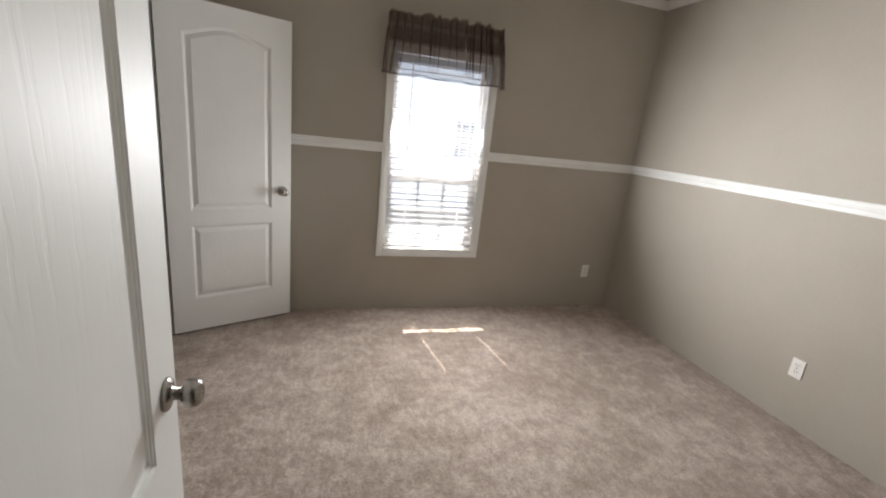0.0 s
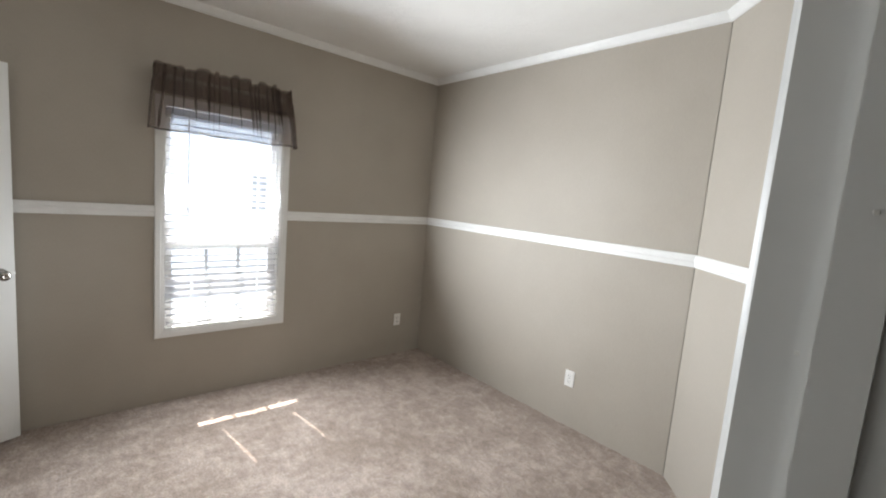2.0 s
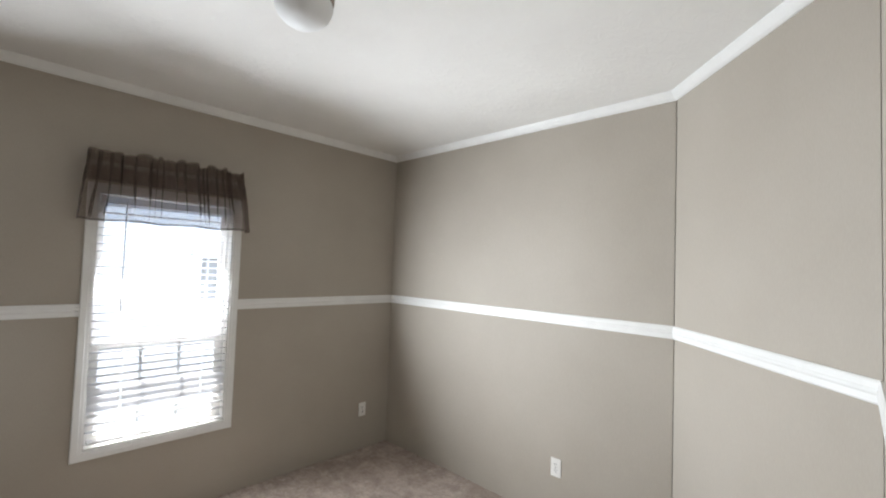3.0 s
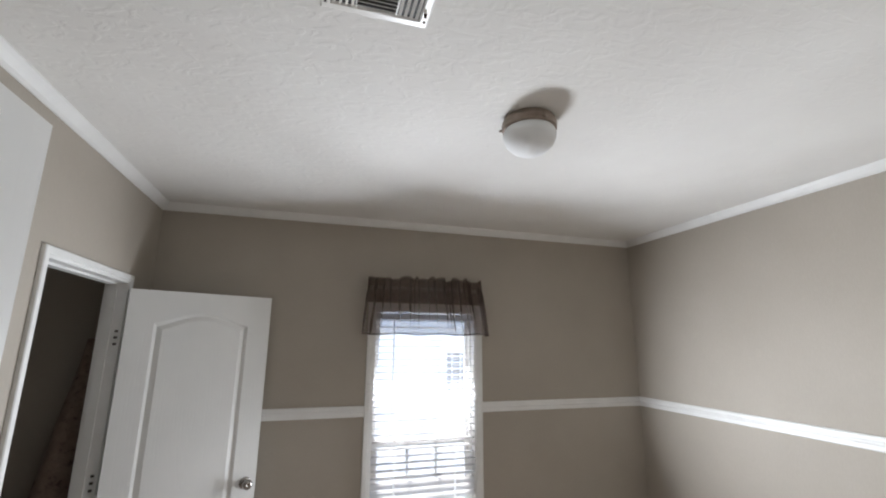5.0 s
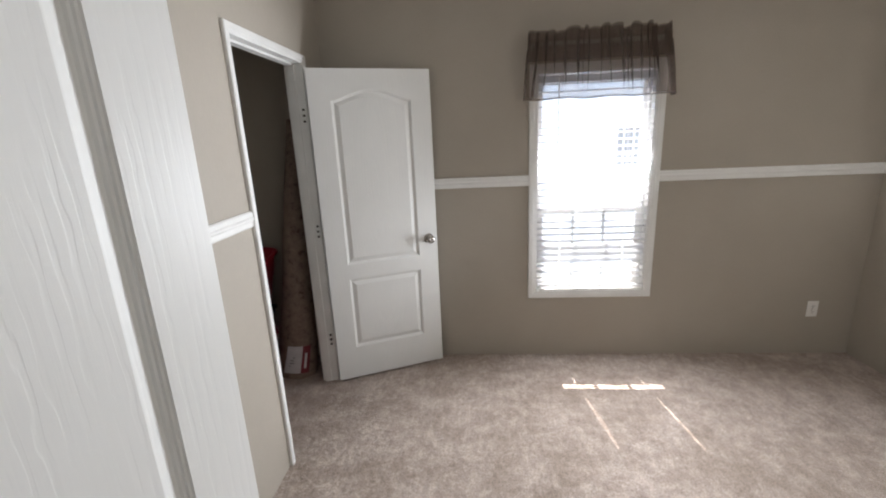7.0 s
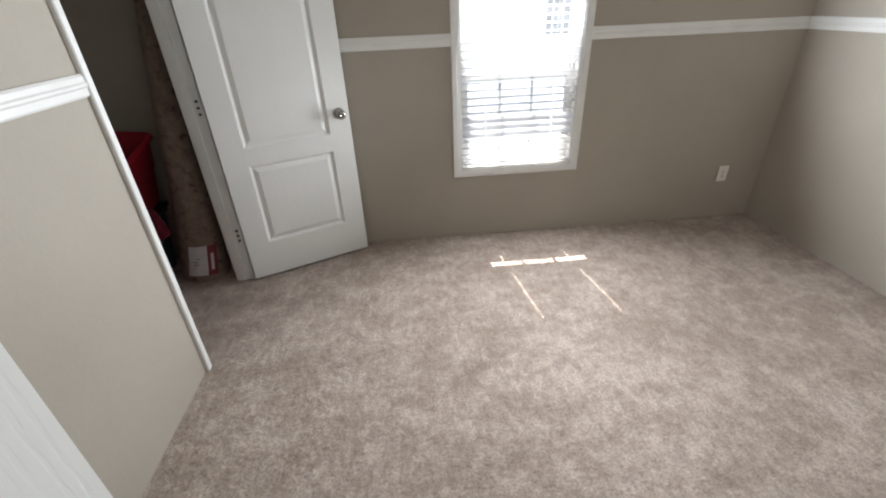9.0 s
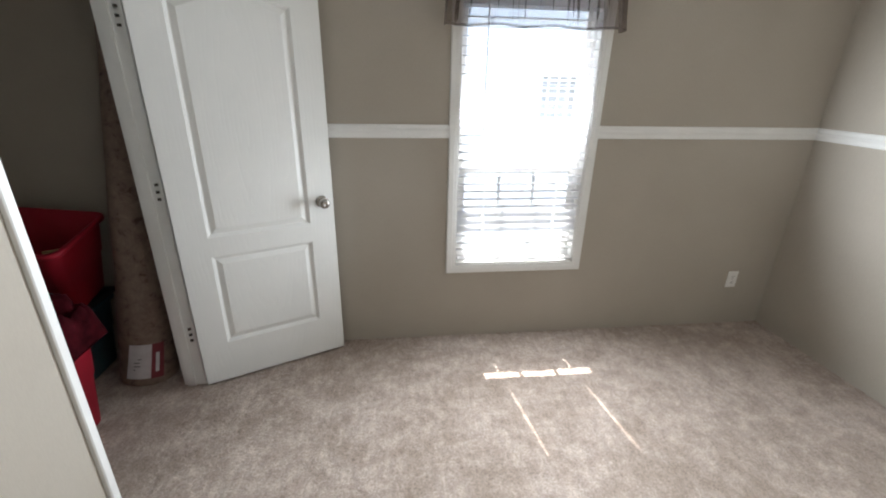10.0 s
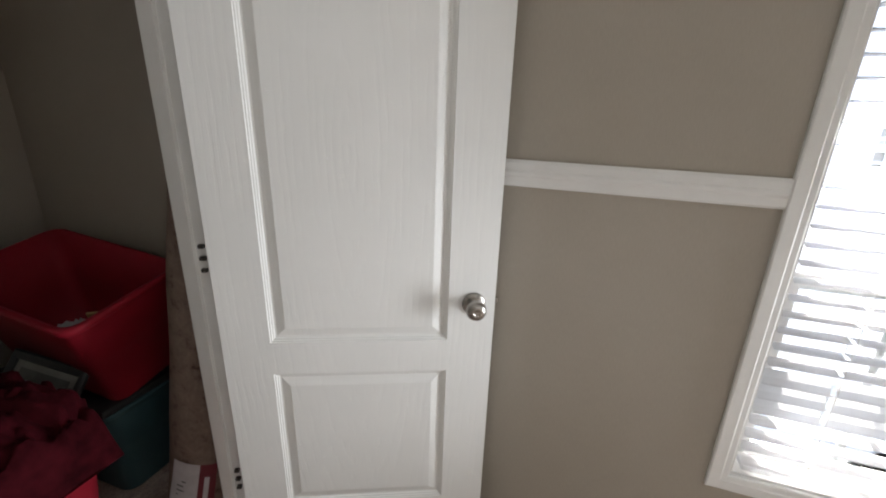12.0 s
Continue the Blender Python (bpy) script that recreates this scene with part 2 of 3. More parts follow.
GROUND = vary(shader("pale_gravel_ground", (0.42, 0.4, 0.36), 0.95), ((0.42, 0.40, 0.36), (0.52, 0.50, 0.46)), 5.0, 8.0)
ROOF = vary(shader("grey_shingle", (0.12, 0.12, 0.12), 0.9), ((0.09, 0.09, 0.09), (0.15, 0.15, 0.15)), 20.0)


def rug_nodes():
    RUGBACK.use_nodes = True
    nt = RUGBACK.node_tree
    b = nt.nodes["Principled BSDF"]
    b.inputs["Roughness"].default_value = 0.9
    f = noise_tex(nt, coords(nt), 22.0, 6.0, 0.7, 0.4)
    c = ramp(nt, f, [(0.33, (0.078, 0.046, 0.035)), (0.43, (0.18, 0.126, 0.098)), (0.7, (0.25, 0.185, 0.15))])
    nt.links.new(c, b.inputs["Base Color"])
    bump(nt, b, noise_tex(nt, coords(nt), 140.0, 3.0), 0.4, 0.003)


rug_nodes()


# ---- mesh helpers ----
def mesh_object(name, bm, material, parent=None, smooth=False):
    me = bpy.data.meshes.new(name)
    bm.normal_update()
    bm.to_mesh(me)
    bm.free()
    me.materials.append(material)
    if smooth:
        for p in me.polygons:
            p.use_smooth = True
    ob = new(name, me)
    ob.parent = parent
    return ob


def part(name, bm, material, parent, label="", smooth=False):
    ob = mesh_object(name, bm, material, parent, smooth)
    if label:
        ob["label"] = label
    return ob


def thing(name, m, label, category, group="", kind=""):
    e = new(name)
    e.matrix_world = m
    return tagged(e, label, category, group, kind)


def add_box(bm, lo, hi, bevel=0.0, m=None):
    sx, sy, sz = (hi[i] - lo[i] for i in range(3))
    c = [(hi[i] + lo[i]) / 2 for i in range(3)]
    r = bmesh.ops.create_cube(bm, size=1.0)
    bmesh.ops.scale(bm, vec=(sx, sy, sz), verts=r["verts"])
    bmesh.ops.translate(bm, vec=c, verts=r["verts"])
    vs = r["verts"]
    if bevel > 0:
        es = list({e for v in vs for e in v.link_edges})
        out = bmesh.ops.bevel(bm, geom=es, offset=bevel, segments=2, affect="EDGES", profile=0.6)
        vs = list({v for f in out["faces"] for v in f.verts} | {v for v in vs if v.is_valid})
    if m is not None:
        bmesh.ops.transform(bm, matrix=m, verts=vs)
    return vs


def box_bm(lo, hi, bevel=0.0):
    bm = bmesh.new()
    add_box(bm, lo, hi, bevel)
    return bm


def boxes_bm(boxes):
    bm = bmesh.new()
    for lo, hi in boxes:
        add_box(bm, lo, hi)
    return bm


def grid_faces(bm, rows, close_u=False):
    """Quads over rows of points."""
    vs = [[bm.verts.new(p) for p in r] for r in rows]
    for a, b in zip(vs, vs[1:]):
        n = len(a)
        for i in range(n if close_u else n - 1):
            bm.faces.new((a[i], a[(i + 1) % n], b[(i + 1) % n], b[i]))
    return vs


def lathe_bm(profile, n=32, axis="Z"):
    """Turned solid from (radius, height) pairs."""
    bm = bmesh.new()
    rows = []
    for r, h in profile:
        ring = []
        for i in range(n):
            a = 2 * math.pi * i / n
            x, y = max(r, 1e-4) * math.cos(a), max(r, 1e-4) * math.sin(a)
            ring.append((x, y, h) if axis == "Z" else (x, -h, y))
        rows.append(ring)
    vs = grid_faces(bm, rows, True)
    bm.faces.new(list(reversed(vs[0])))
    bm.faces.new(vs[-1])
    bmesh.ops.recalc_face_normals(bm, faces=bm.faces[:])
    return bm


def plan_sweep(path, profile):
    """A moulding along a plan polyline whose room lies to the left; profile of (out, z)."""
    bm = bmesh.new()
    pts = [Vector((*p, 0)) for p in path]
    rows = []
    for i, p in enumerate(pts):
        ns = []
        for a, b in ((i - 1, i), (i, i + 1)):
            if 0 <= a and b < len(pts):
                d = (pts[b] - pts[a]).normalized()
                ns.append(Vector((-d.y, d.x, 0)))
        off = ns[0] if len(ns) == 1 else (ns[0] + ns[1]) / (1 + ns[0].dot(ns[1]))
        rows.append([(p.x + off.x * o, p.y + off.y * o, z) for o, z in profile])
    vs = grid_faces(bm, rows, True)
    bm.faces.new(list(reversed(vs[0])))
    bm.faces.new(vs[-1])
    bmesh.ops.recalc_face_normals(bm, faces=bm.faces[:])
    return bm


def ring_sweep(corners, outs, n, profile, closed):
    """A casing round an opening: corners, their outward vectors, the wall normal, profile of (outward, proud)."""
    bm = bmesh.new()
    rows = [[Vector(c) + Vector(o) * a + Vector(n) * b for a, b in profile] for c, o in zip(corners, outs)]
    if closed:
        rows.append(rows[0])
    vs = [[bm.verts.new(p) for p in r] for r in (rows[:-1] if closed else rows)]
    if closed:
        vs.append(vs[0])
    for a, b in zip(vs, vs[1:]):
        k = len(a)
        for i in range(k):
            bm.faces.new((a[i], a[(i + 1) % k], b[(i + 1) % k], b[i]))
    if not closed:
        bm.faces.new(list(reversed(vs[0])))
        bm.faces.new(vs[-1])
    bmesh.ops.recalc_face_normals(bm, faces=bm.faces[:])
    return bm


# ---- the large structure ----
T = 0.10


def structure(name, bm, material, label, category):
    return tagged(mesh_object(name, bm, material), label, category, kind="structure")


x0, x1, z0, z1 = WIN
NT = 0.14
structure("wall_north", boxes_bm([((-2.25, NORTH, -0.02), (x0, NORTH + NT, 2.72)), ((x1, NORTH, -0.02), (2.9, NORTH + NT, 2.72)),
          ((x0, NORTH, -0.02), (x1, NORTH + NT, z0)), ((x0, NORTH, z1 + 0.04), (x1, NORTH + NT, 2.72))]), WALL,
          "taupe wallboard wall around the window", "wall")
structure("wall_east", box_bm((EAST, DIAG_A[1] + 0.0025, -0.02), (EAST + T, NORTH, 2.72)), WALL, "plain taupe wallboard side wall", "wall")


def diagonal_wall():
    bm = bmesh.new()
    a, b = Vector((*DIAG_A, 0)), Vector((*DIAG_B, 0))
    d = (b - a).normalized()
    n = Vector((-d.y, d.x, 0))                       # away from the room
    a2, b2 = a + d * 0.0025, b - d * 0.0025
    low = [a2, b2, b2 + n * T, a2 + n * T]
    if n.dot(Vector((1, -1, 0))) < 0:
        low = [a2, b2, b2 - n * T, a2 - n * T]
    vs = [bm.verts.new((p.x, p.y, z)) for z in (-0.02, 2.72) for p in low]
    for f in ((0, 1, 2, 3), (7, 6, 5, 4), (0, 4, 5, 1), (1, 5, 6, 2), (2, 6, 7, 3), (3, 7, 4, 0)):
        bm.faces.new([vs[i] for i in f])
    bmesh.ops.recalc_face_normals(bm, faces=bm.faces[:])
    return bm


structure("wall_southeast", diagonal_wall(), WALL, "taupe wallboard wall set at an angle across the corner", "wall")
structure("corner_stud_1", box_bm((2.735, 0.62, -0.02), (2.90, 0.71, 2.72)), STUD, "dark timber behind the open wall joint", "stud")
structure("corner_stud_2", box_bm((1.85, -0.16, -0.02), (1.97, -0.062, 2.72)), STUD, "dark timber behind the open wall joint", "stud")
e0, e1, ez = ENTRY
ST = 0.11
JT = 0.018
structure("wall_south", boxes_bm([((WEST - T, SOUTH - ST, -0.02), (e0 - JT, SOUTH, 2.72)), ((e1 + JT, SOUTH - ST, -0.02), (DIAG_B[0] - 0.0025, SOUTH, 2.72)),
          ((e0 - JT, SOUTH - ST, ez + JT), (e1 + JT, SOUTH, 2.72))]), WALL, "taupe wallboard wall around the entry doorway", "wall")
c0, c1, cz = CLOSET
structure("wall_west", boxes_bm([((WEST - T, SOUTH, -0.02), (WEST, c0 - JT, 2.72)), ((WEST - T, c1 + JT, -0.02), (WEST, NORTH, 2.72)),
          ((WEST - T, c0 - JT, cz + JT), (WEST, c1 + JT, 2.72))]), WALL, "taupe wallboard wall around the closet doorway", "wall")
structure("closet_wall_back", box_bm((-2.25, 0.9, -0.02), (-2.15, NORTH, 2.72)), WALL, "taupe closet back wall in shade", "wall")
structure("closet_wall_side", box_bm((-2.25, 0.8, -0.02), (WEST - T, 0.9, 2.72)), WALL, "taupe closet side wall in shade", "wall")
structure("hall_wall_west", box_bm((-1.03, -1.7, -0.02), (WEST - T, SOUTH - ST, 2.72)), WALL, "taupe hallway wall", "wall")
structure("hall_wall_south", box_bm((-1.03, -1.8, -0.02), (2.9, -1.7, 2.72)), WALL, "taupe hallway wall", "wall")
structure("hall_wall_east", box_bm((2.8, -1.7, -0.02), (2.9, 0.62, 2.72)), WALL, "taupe hallway wall", "wall")
structure("ceiling", box_bm((-2.25, -1.8, CEIL), (2.9, NORTH + NT, CEIL + 0.1)), CEILING, "white ceiling with a lumpy knockdown texture", "ceiling")


def carpet():
    """One sheet of cut pile with uneven height."""
    ax, bx, ay, by, st = WEST, EAST, SOUTH, NORTH, 0.0095
    nx, ny = int((bx - ax) / st) + 1, int((by - ay) / st) + 1
    rng = np.random.RandomState(7)
    X, Y = np.meshgrid(np.linspace(ax, bx, nx), np.linspace(ay, by, ny))
    inner = np.ones_like(X)
    inner[0, :] = inner[-1, :] = inner[:, 0] = inner[:, -1] = 0
    X = X + inner * rng.uniform(-0.003, 0.003, X.shape)
    Y = Y + inner * rng.uniform(-0.003, 0.003, X.shape)
    Z = rng.uniform(-0.0026, 0.0026, X.shape)
    Z += 0.002 * np.sin(X * 9 + 2 * np.sin(Y * 5)) * np.sin(Y * 8 + np.sin(X * 6))
    co = np.stack([X, Y, Z], -1).reshape(-1, 3)
    i = np.arange(nx * ny).reshape(ny, nx)
    q = np.stack([i[:-1, :-1], i[:-1, 1:], i[1:, 1:], i[1:, :-1]], -1).reshape(-1, 4)
    me = bpy.data.meshes.new("floor")
    me.from_pydata(co.tolist(), [], q.tolist())
    me.materials.append(CARPET)
    for p in me.polygons:
        p.use_smooth = True
    return tagged(new("floor", me), "beige mottled cut pile carpet, freshly brushed", "carpet", kind="structure")


carpet()
structure("floor_closet", box_bm((-2.15, 0.9, -0.05), (WEST, NORTH, -0.001)), CARPET, "beige carpet on the closet floor", "carpet")
structure("floor_hall", box_bm((-0.93, -1.7, -0.05), (2.8, SOUTH, -0.001)), CARPET, "beige carpet on the hallway floor", "carpet")
structure("subfloor", box_bm((WEST, SOUTH, -0.05), (EAST + T, NORTH, -0.012)), STUD, "dark boards under the carpet", "floor")

# crown and chair rail mouldings
CROWN = [(0, 2.553), (0.006, 2.553), (0.018, 2.562), (0.034, 2.582), (0.042, 2.595), (0.042, CEIL), (0, CEIL)]
loop = [(WEST, NORTH), (WEST, SOUTH), DIAG_B, DIAG_A, (EAST, NORTH), (WEST, NORTH)]
for k, (a, b) in enumerate(zip(loop, loop[1:])):
    structure("crown_trim_%d" % (k + 1), plan_sweep([a, b], CROWN), TRIM, "narrow white cove moulding under the ceiling", "trim")
RAILP = [(0, 1.25), (0.006, 1.25), (0.010, 1.256), (0.010, 1.276), (0.015, 1.283), (0.015, 1.290), (0.011, 1.296), (0.011, 1.312), (0.007, 1.32), (0, 1.32)]
CW = 0.045
for k, pth in enumerate(([(WEST, c0 - CW), (WEST, SOUTH), (e0 - CW, SOUTH)],
                         [(e1 + CW, SOUTH), DIAG_B, DIAG_A, (EAST, NORTH), (x1 + 0.05, NORTH)],
                         [(x0 - 0.05, NORTH), (WEST, NORTH), (WEST, c1 + CW)])):
    structure("chair_rail_trim_%d" % (k + 1), plan_sweep(pth, RAILP), TRIM, "white chair rail moulding along the wall", "trim")

# door linings and casings
CASP = [(0, 0), (0, 0.007), (0.003, 0.009), (0.008, 0.0085), (0.012, 0.012), (0.016, 0.016), (0.041, 0.0165), (0.045, 0.013), (0.045, 0)]


def door_casing(name, corners, outs, n, lining, stops, strikes=()):
    ob = structure(name, ring_sweep(corners, outs, n, CASP, False), TRIM, "white moulded casing round the doorway", "door casing")
    part("lining", boxes_bm(lining), TRIM, ob)
    part("door_stop", boxes_bm(stops), TRIM, ob)
    for p in strikes:
        bm = bmesh.new()
        add_box(bm, (p[0] - 0.0015, p[1] - 0.0018, p[2] - 0.0018), (p[0], p[1] + 0.0018, p[2] + 0.0018), 0.0006)
        part("bumper", bm, PLATE, ob)
    return ob


yb = SOUTH - ST
door_casing("door_trim_1", [(e0, SOUTH, 0), (e0, SOUTH, ez), (e1, SOUTH, ez), (e1, SOUTH, 0)],
            [(-1, 0, 0), (-1, 0, 1), (1, 0, 1), (1, 0, 0)], (0, 1, 0),
            [((e0 - JT, yb, 0), (e0, SOUTH, ez + JT)), ((e1, yb, 0), (e1 + JT, SOUTH, ez + JT)), ((e0, yb, ez), (e1, SOUTH, ez + JT))],
            [((e0, SOUTH - 0.071, 0), (e0 + 0.012, SOUTH - 0.038, ez - 0.012)), ((e1 - 0.012, SOUTH - 0.071, 0), (e1, SOUTH - 0.038, ez - 0.012)),
             ((e0, SOUTH - 0.071, ez - 0.012), (e1, SOUTH - 0.038, ez))], [(e1 - 0.012, SOUTH - 0.057, 1.532), (e1, SOUTH - 0.028, 1.42)])
xb = WEST - T
door_casing("door_trim_2", [(WEST, c1, 0), (WEST, c1, cz), (WEST, c0, cz), (WEST, c0, 0)],
            [(0, 1, 0), (0, 1, 1), (0, -1, 1), (0, -1, 0)], (1, 0, 0),
            [((xb, c0 - JT, 0), (WEST, c0, cz + JT)), ((xb, c1, 0), (WEST, c1 + JT, cz + JT)), ((xb, c0, cz), (WEST, c1, cz + JT))],
            [((xb + 0.02, c0, 0), (WEST - 0.040, c0 + 0.010, cz - 0.010)), ((xb + 0.02, c1 - 0.010, 0), (WEST - 0.040, c1, cz - 0.010)),
             ((xb + 0.02, c0, cz - 0.010), (WEST - 0.040, c1, cz))])


# ---- doors ----
def panel_loop(u0, u1, b, t, arch, inset, n=28):
    """Outline of a door panel, inset by a distance; arch lifts the middle of its top."""
    pts = [(u0 + inset, b + inset), (u1 - inset, b + inset)]
    for i in range(n + 1):
        s = i / n
        u = u1 - inset + (u0 - u1 + 2 * inset) * s
        w = (u - u0) / (u1 - u0)
        bell = 0.5 - 0.5 * math.cos(2 * math.pi * min(1, max(0, w)))
        pts.append((u, t + arch * bell ** 0.75 - inset))
    return pts


PANEL_SECTION = [(0.0, 0.0), (0.0015, 0.0028), (0.0050, 0.0034), (0.0065, 0.0064), (0.0100, 0.0074), (0.0125, 0.0104), (0.0175, 0.0112), (0.0400, 0.0030), (0.0430, 0.0022)]


def door_leaf(name, m, w, h, knob_z, label, hinges):
    d = thing(name, m, label, "door", kind="structure")
    th = 0.035
    pu0, pu1 = 0.128, w - 0.130
    panels = [("lower_panel", 0.224, 0.705, 0.0), ("upper_panel", 0.804, h - 0.178, 0.062)]
    bm = bmesh.new()

    def quad(pts, y, flip):
        vs = [bm.verts.new((u, y, z)) for u, z in pts]
        bm.faces.new(list(reversed(vs)) if flip else vs)

    for y, flip in ((0.0, False), (th, True)):
        quad([(0, 0), (pu0, 0), (pu0, h), (0, h)], y, flip)
        quad([(pu1, 0), (w, 0), (w, h), (pu1, h)], y, flip)
        quad([(pu0, 0), (pu1, 0), (pu1, panels[0][1]), (pu0, panels[0][1])], y, flip)
        quad([(pu0, panels[0][2]), (pu1, panels[0][2]), (pu1, panels[1][1]), (pu0, panels[1][1])], y, flip)
        top = panel_loop(pu0, pu1, panels[1][1], panels[1][2], panels[1][3], 0.0)[2:]
        for (ua, za), (ub, zb) in zip(top, top[1:]):
            quad([(ub, zb), (ua, za), (ua, h), (ub, h)], y, flip)
    for pts in ([(0, 0, 0), (0, th, 0), (0, th, h), (0, 0, h)], [(w, th, 0), (w, 0, 0), (w, 0, h), (w, th, h)],
                [(0, 0, h), (0, th, h), (w, th, h), (w, 0, h)], [(0, th, 0), (0, 0, 0), (w, 0, 0), (w, th, 0)]):
        bm.faces.new([bm.verts.new(p) for p in pts])
    bmesh.ops.remove_doubles(bm, verts=bm.verts[:], dist=1e-5)
    part("leaf", bm, DOOR, d)
    for pname, b, t, arch in panels:
        for y, sgn in ((0.0, 1), (th, -1)):
            pb = bmesh.new()
            rows = [[(u, y + sgn * dep, z) for u, z in panel_loop(pu0, pu1, b, t, arch, ins)] for ins, dep in PANEL_SECTION]
            vs = grid_faces(pb, rows, True)
            pb.faces.new(vs[-1])
            if sgn < 0:
                bmesh.ops.reverse_faces(pb, faces=pb.faces[:])
            part(pname, pb, DOOR, d)
    # knob on both faces
    ku = w - 0.060
    for y, sgn in ((0.0, 1), (th, -1)):
        prof_r = [(0.0325, 0.0), (0.0325, 0.004), (0.029, 0.008), (0.018, 0.011), (0.012, 0.013), (0.0115, 0.028)]
        prof_k = [(0.0115, 0.026), (0.018, 0.029), (0.0255, 0.036), (0.0275, 0.044), (0.0265, 0.053), (0.022, 0.060), (0.014, 0.0635), (0.009, 0.064), (0.008, 0.062), (0.0, 0.062)]
        ros = part("rosette", lathe_bm([(a, b * sgn) for a, b in prof_r], 32, "Y"), NICKEL, d, "satin nickel rosette", True)
        ros.location = (ku, y, knob_z)
        kn = part("knob", lathe_bm([(a, b * sgn) for a, b in prof_k], 32, "Y"), NICKEL, d, "round satin nickel door knob", True)
        kn.location = (ku, y, knob_z)
    lb = bmesh.new()
    add_box(lb, (w - 0.001, 0.006, knob_z - 0.028), (w + 0.0012, th - 0.006, knob_z + 0.028), 0.0005)
    add_box(lb, (w + 0.001, 0.012, knob_z - 0.009), (w + 0.009, 0.024, knob_z + 0.009), 0.003)
    part("latch", lb, NICKEL, d, "nickel latch plate")
    for z in hinges:
        hb = bmesh.new()
        for i in range(3):
            za = z - 0.044 + i * 0.033
            add_box(hb, (-0.036, 0.030, za + 0.004), (-0.021, 0.042, za + 0.015), 0.002)
        part("hinge", hb, BRONZE, d, "dark metal hinge knuckles")
    return d


door_leaf("door_1", pose(-0.225, -0.043, 0.014, 0, 0, 90), 0.783, 2.01, 0.905, "white two-panel arched entry door standing open, nickel knob", (0.25, 1.02, 1.75))
door_leaf("door_2", pose(-0.80, 2.716, 0.016, 0, 0, 24.1), 0.743, 1.99, 0.918, "white two-panel arched closet door standing open, nickel knob", (0.30, 1.04, 1.735))


# ---- the window ----
def window():
    w = thing("window_1", pose(0, 0, 0), "white vinyl single-hung window with a white casing", "window", kind="structure")
    a, b, lo, hi = WIN
    prof = [(0, 0), (0, 0.009), (0.003, 0.011), (0.016, 0.012), (0.019, 0.014), (0.046, 0.015), (0.050, 0.012), (0.050, 0)]
    corners = [(a, NORTH, lo), (b, NORTH, lo), (b, NORTH, hi), (a, NORTH, hi)]
    outs = [(-1, 0, -1), (1, 0, -1), (1, 0, 1), (-1, 0, 1)]
    part("window_casing", ring_sweep(corners, outs, (0, -1, 0), prof, True), TRIM, w)
    part("window_lining", ring_sweep(corners, outs, (0, -1, 0), [(0.0, -0.060), (0.0, 0.0), (-0.008, 0.0), (-0.008, -0.060)], True), TRIM, w)
    corners = [(a, NORTH, lo), (b, NORTH, lo), (b, NORTH, hi + 0.04), (a, NORTH, hi + 0.04)]
    fr = [(0.0, -0.062), (-0.024, -0.062), (-0.024, -0.125), (0.0, -0.125)]
    part("window_frame", ring_sweep(corners, outs, (0, -1, 0), fr, True), VINYL, w)
    mid = 1.058
    for nm, za, zb, y in (("lower_sash", lo + 0.024, mid + 0.026, NORTH + 0.072), ("upper_sash", mid - 0.024, hi + 0.016, NORTH + 0.098)):
        sx0, sx1 = a + 0.024, b - 0.024
        rail = 0.034 if nm == "lower_sash" else 0.026
        cs = [(sx0, y, za), (sx1, y, za), (sx1, y, zb), (sx0, y, zb)]
        sash = part(nm, ring_sweep(cs, outs, (0, -1, 0), [(0, 0), (-0.004, 0.002), (0.002 - rail, 0.002), (-rail, -0.004), (-rail, -0.022), (0, -0.022)], True), VINYL, w)
        g = part("pane", box_bm((sx0 + rail, y + 0.009, za + rail), (sx1 - rail, y + 0.013, zb - rail)), GLASS, sash)
        g.visible_shadow = False
        for i in (1, 2) if nm == "lower_sash" else ():
            xm = sx0 + rail + (sx1 - sx0 - 2 * rail) * i / 3
            part("muntin", box_bm((xm - 0.0095, y + 0.014, za + rail), (xm + 0.0095, y + 0.020, zb - rail)), VINYL, sash)


window()


# ---- the blind ----
def slat_bm(length, holes):
    """A crowned slat with two cord slots."""
    bm = bmesh.new()
    hw, hl = 0.0168, 0.0066
    xs = [0.0]
    for h in holes:
        xs += [h - hl, h + hl]
    xs.append(length)
    ys = [-0.021, -0.017, -hw, 0.0, hw, 0.017, 0.021]
    top = [[bm.verts.new((x, y, 0.0015 + 0.0030 * (1 - (y / 0.021) ** 2))) for y in ys] for x in xs]
    low = [[bm.verts.new((x, y, -0.0010 + 0.0030 * (1 - (y / 0.021) ** 2))) for y in ys] for x in xs]
    for i in range(len(xs) - 1):
        for j in range(len(ys) - 1):
            if i in (1, 3) and j in (2, 3):
                continue
            bm.faces.new((top[i][j], top[i + 1][j], top[i + 1][j + 1], top[i][j + 1]))
            bm.faces.new((low[i][j], low[i][j + 1], low[i + 1][j + 1], low[i + 1][j]))
    edges = [e for e in bm.edges if len(e.link_faces) == 1]
    tl = {v: i for i, v in enumerate(v for r in top for v in r)}
    lv = [v for r in low for v in r]
    for e in edges:
        p, q = e.verts
        if p in tl and q in tl:
            bm.faces.new((p, q, lv[tl[q]], lv[tl[p]]))
    bmesh.ops.recalc_face_normals(bm, faces=bm.faces[:])
    return bm


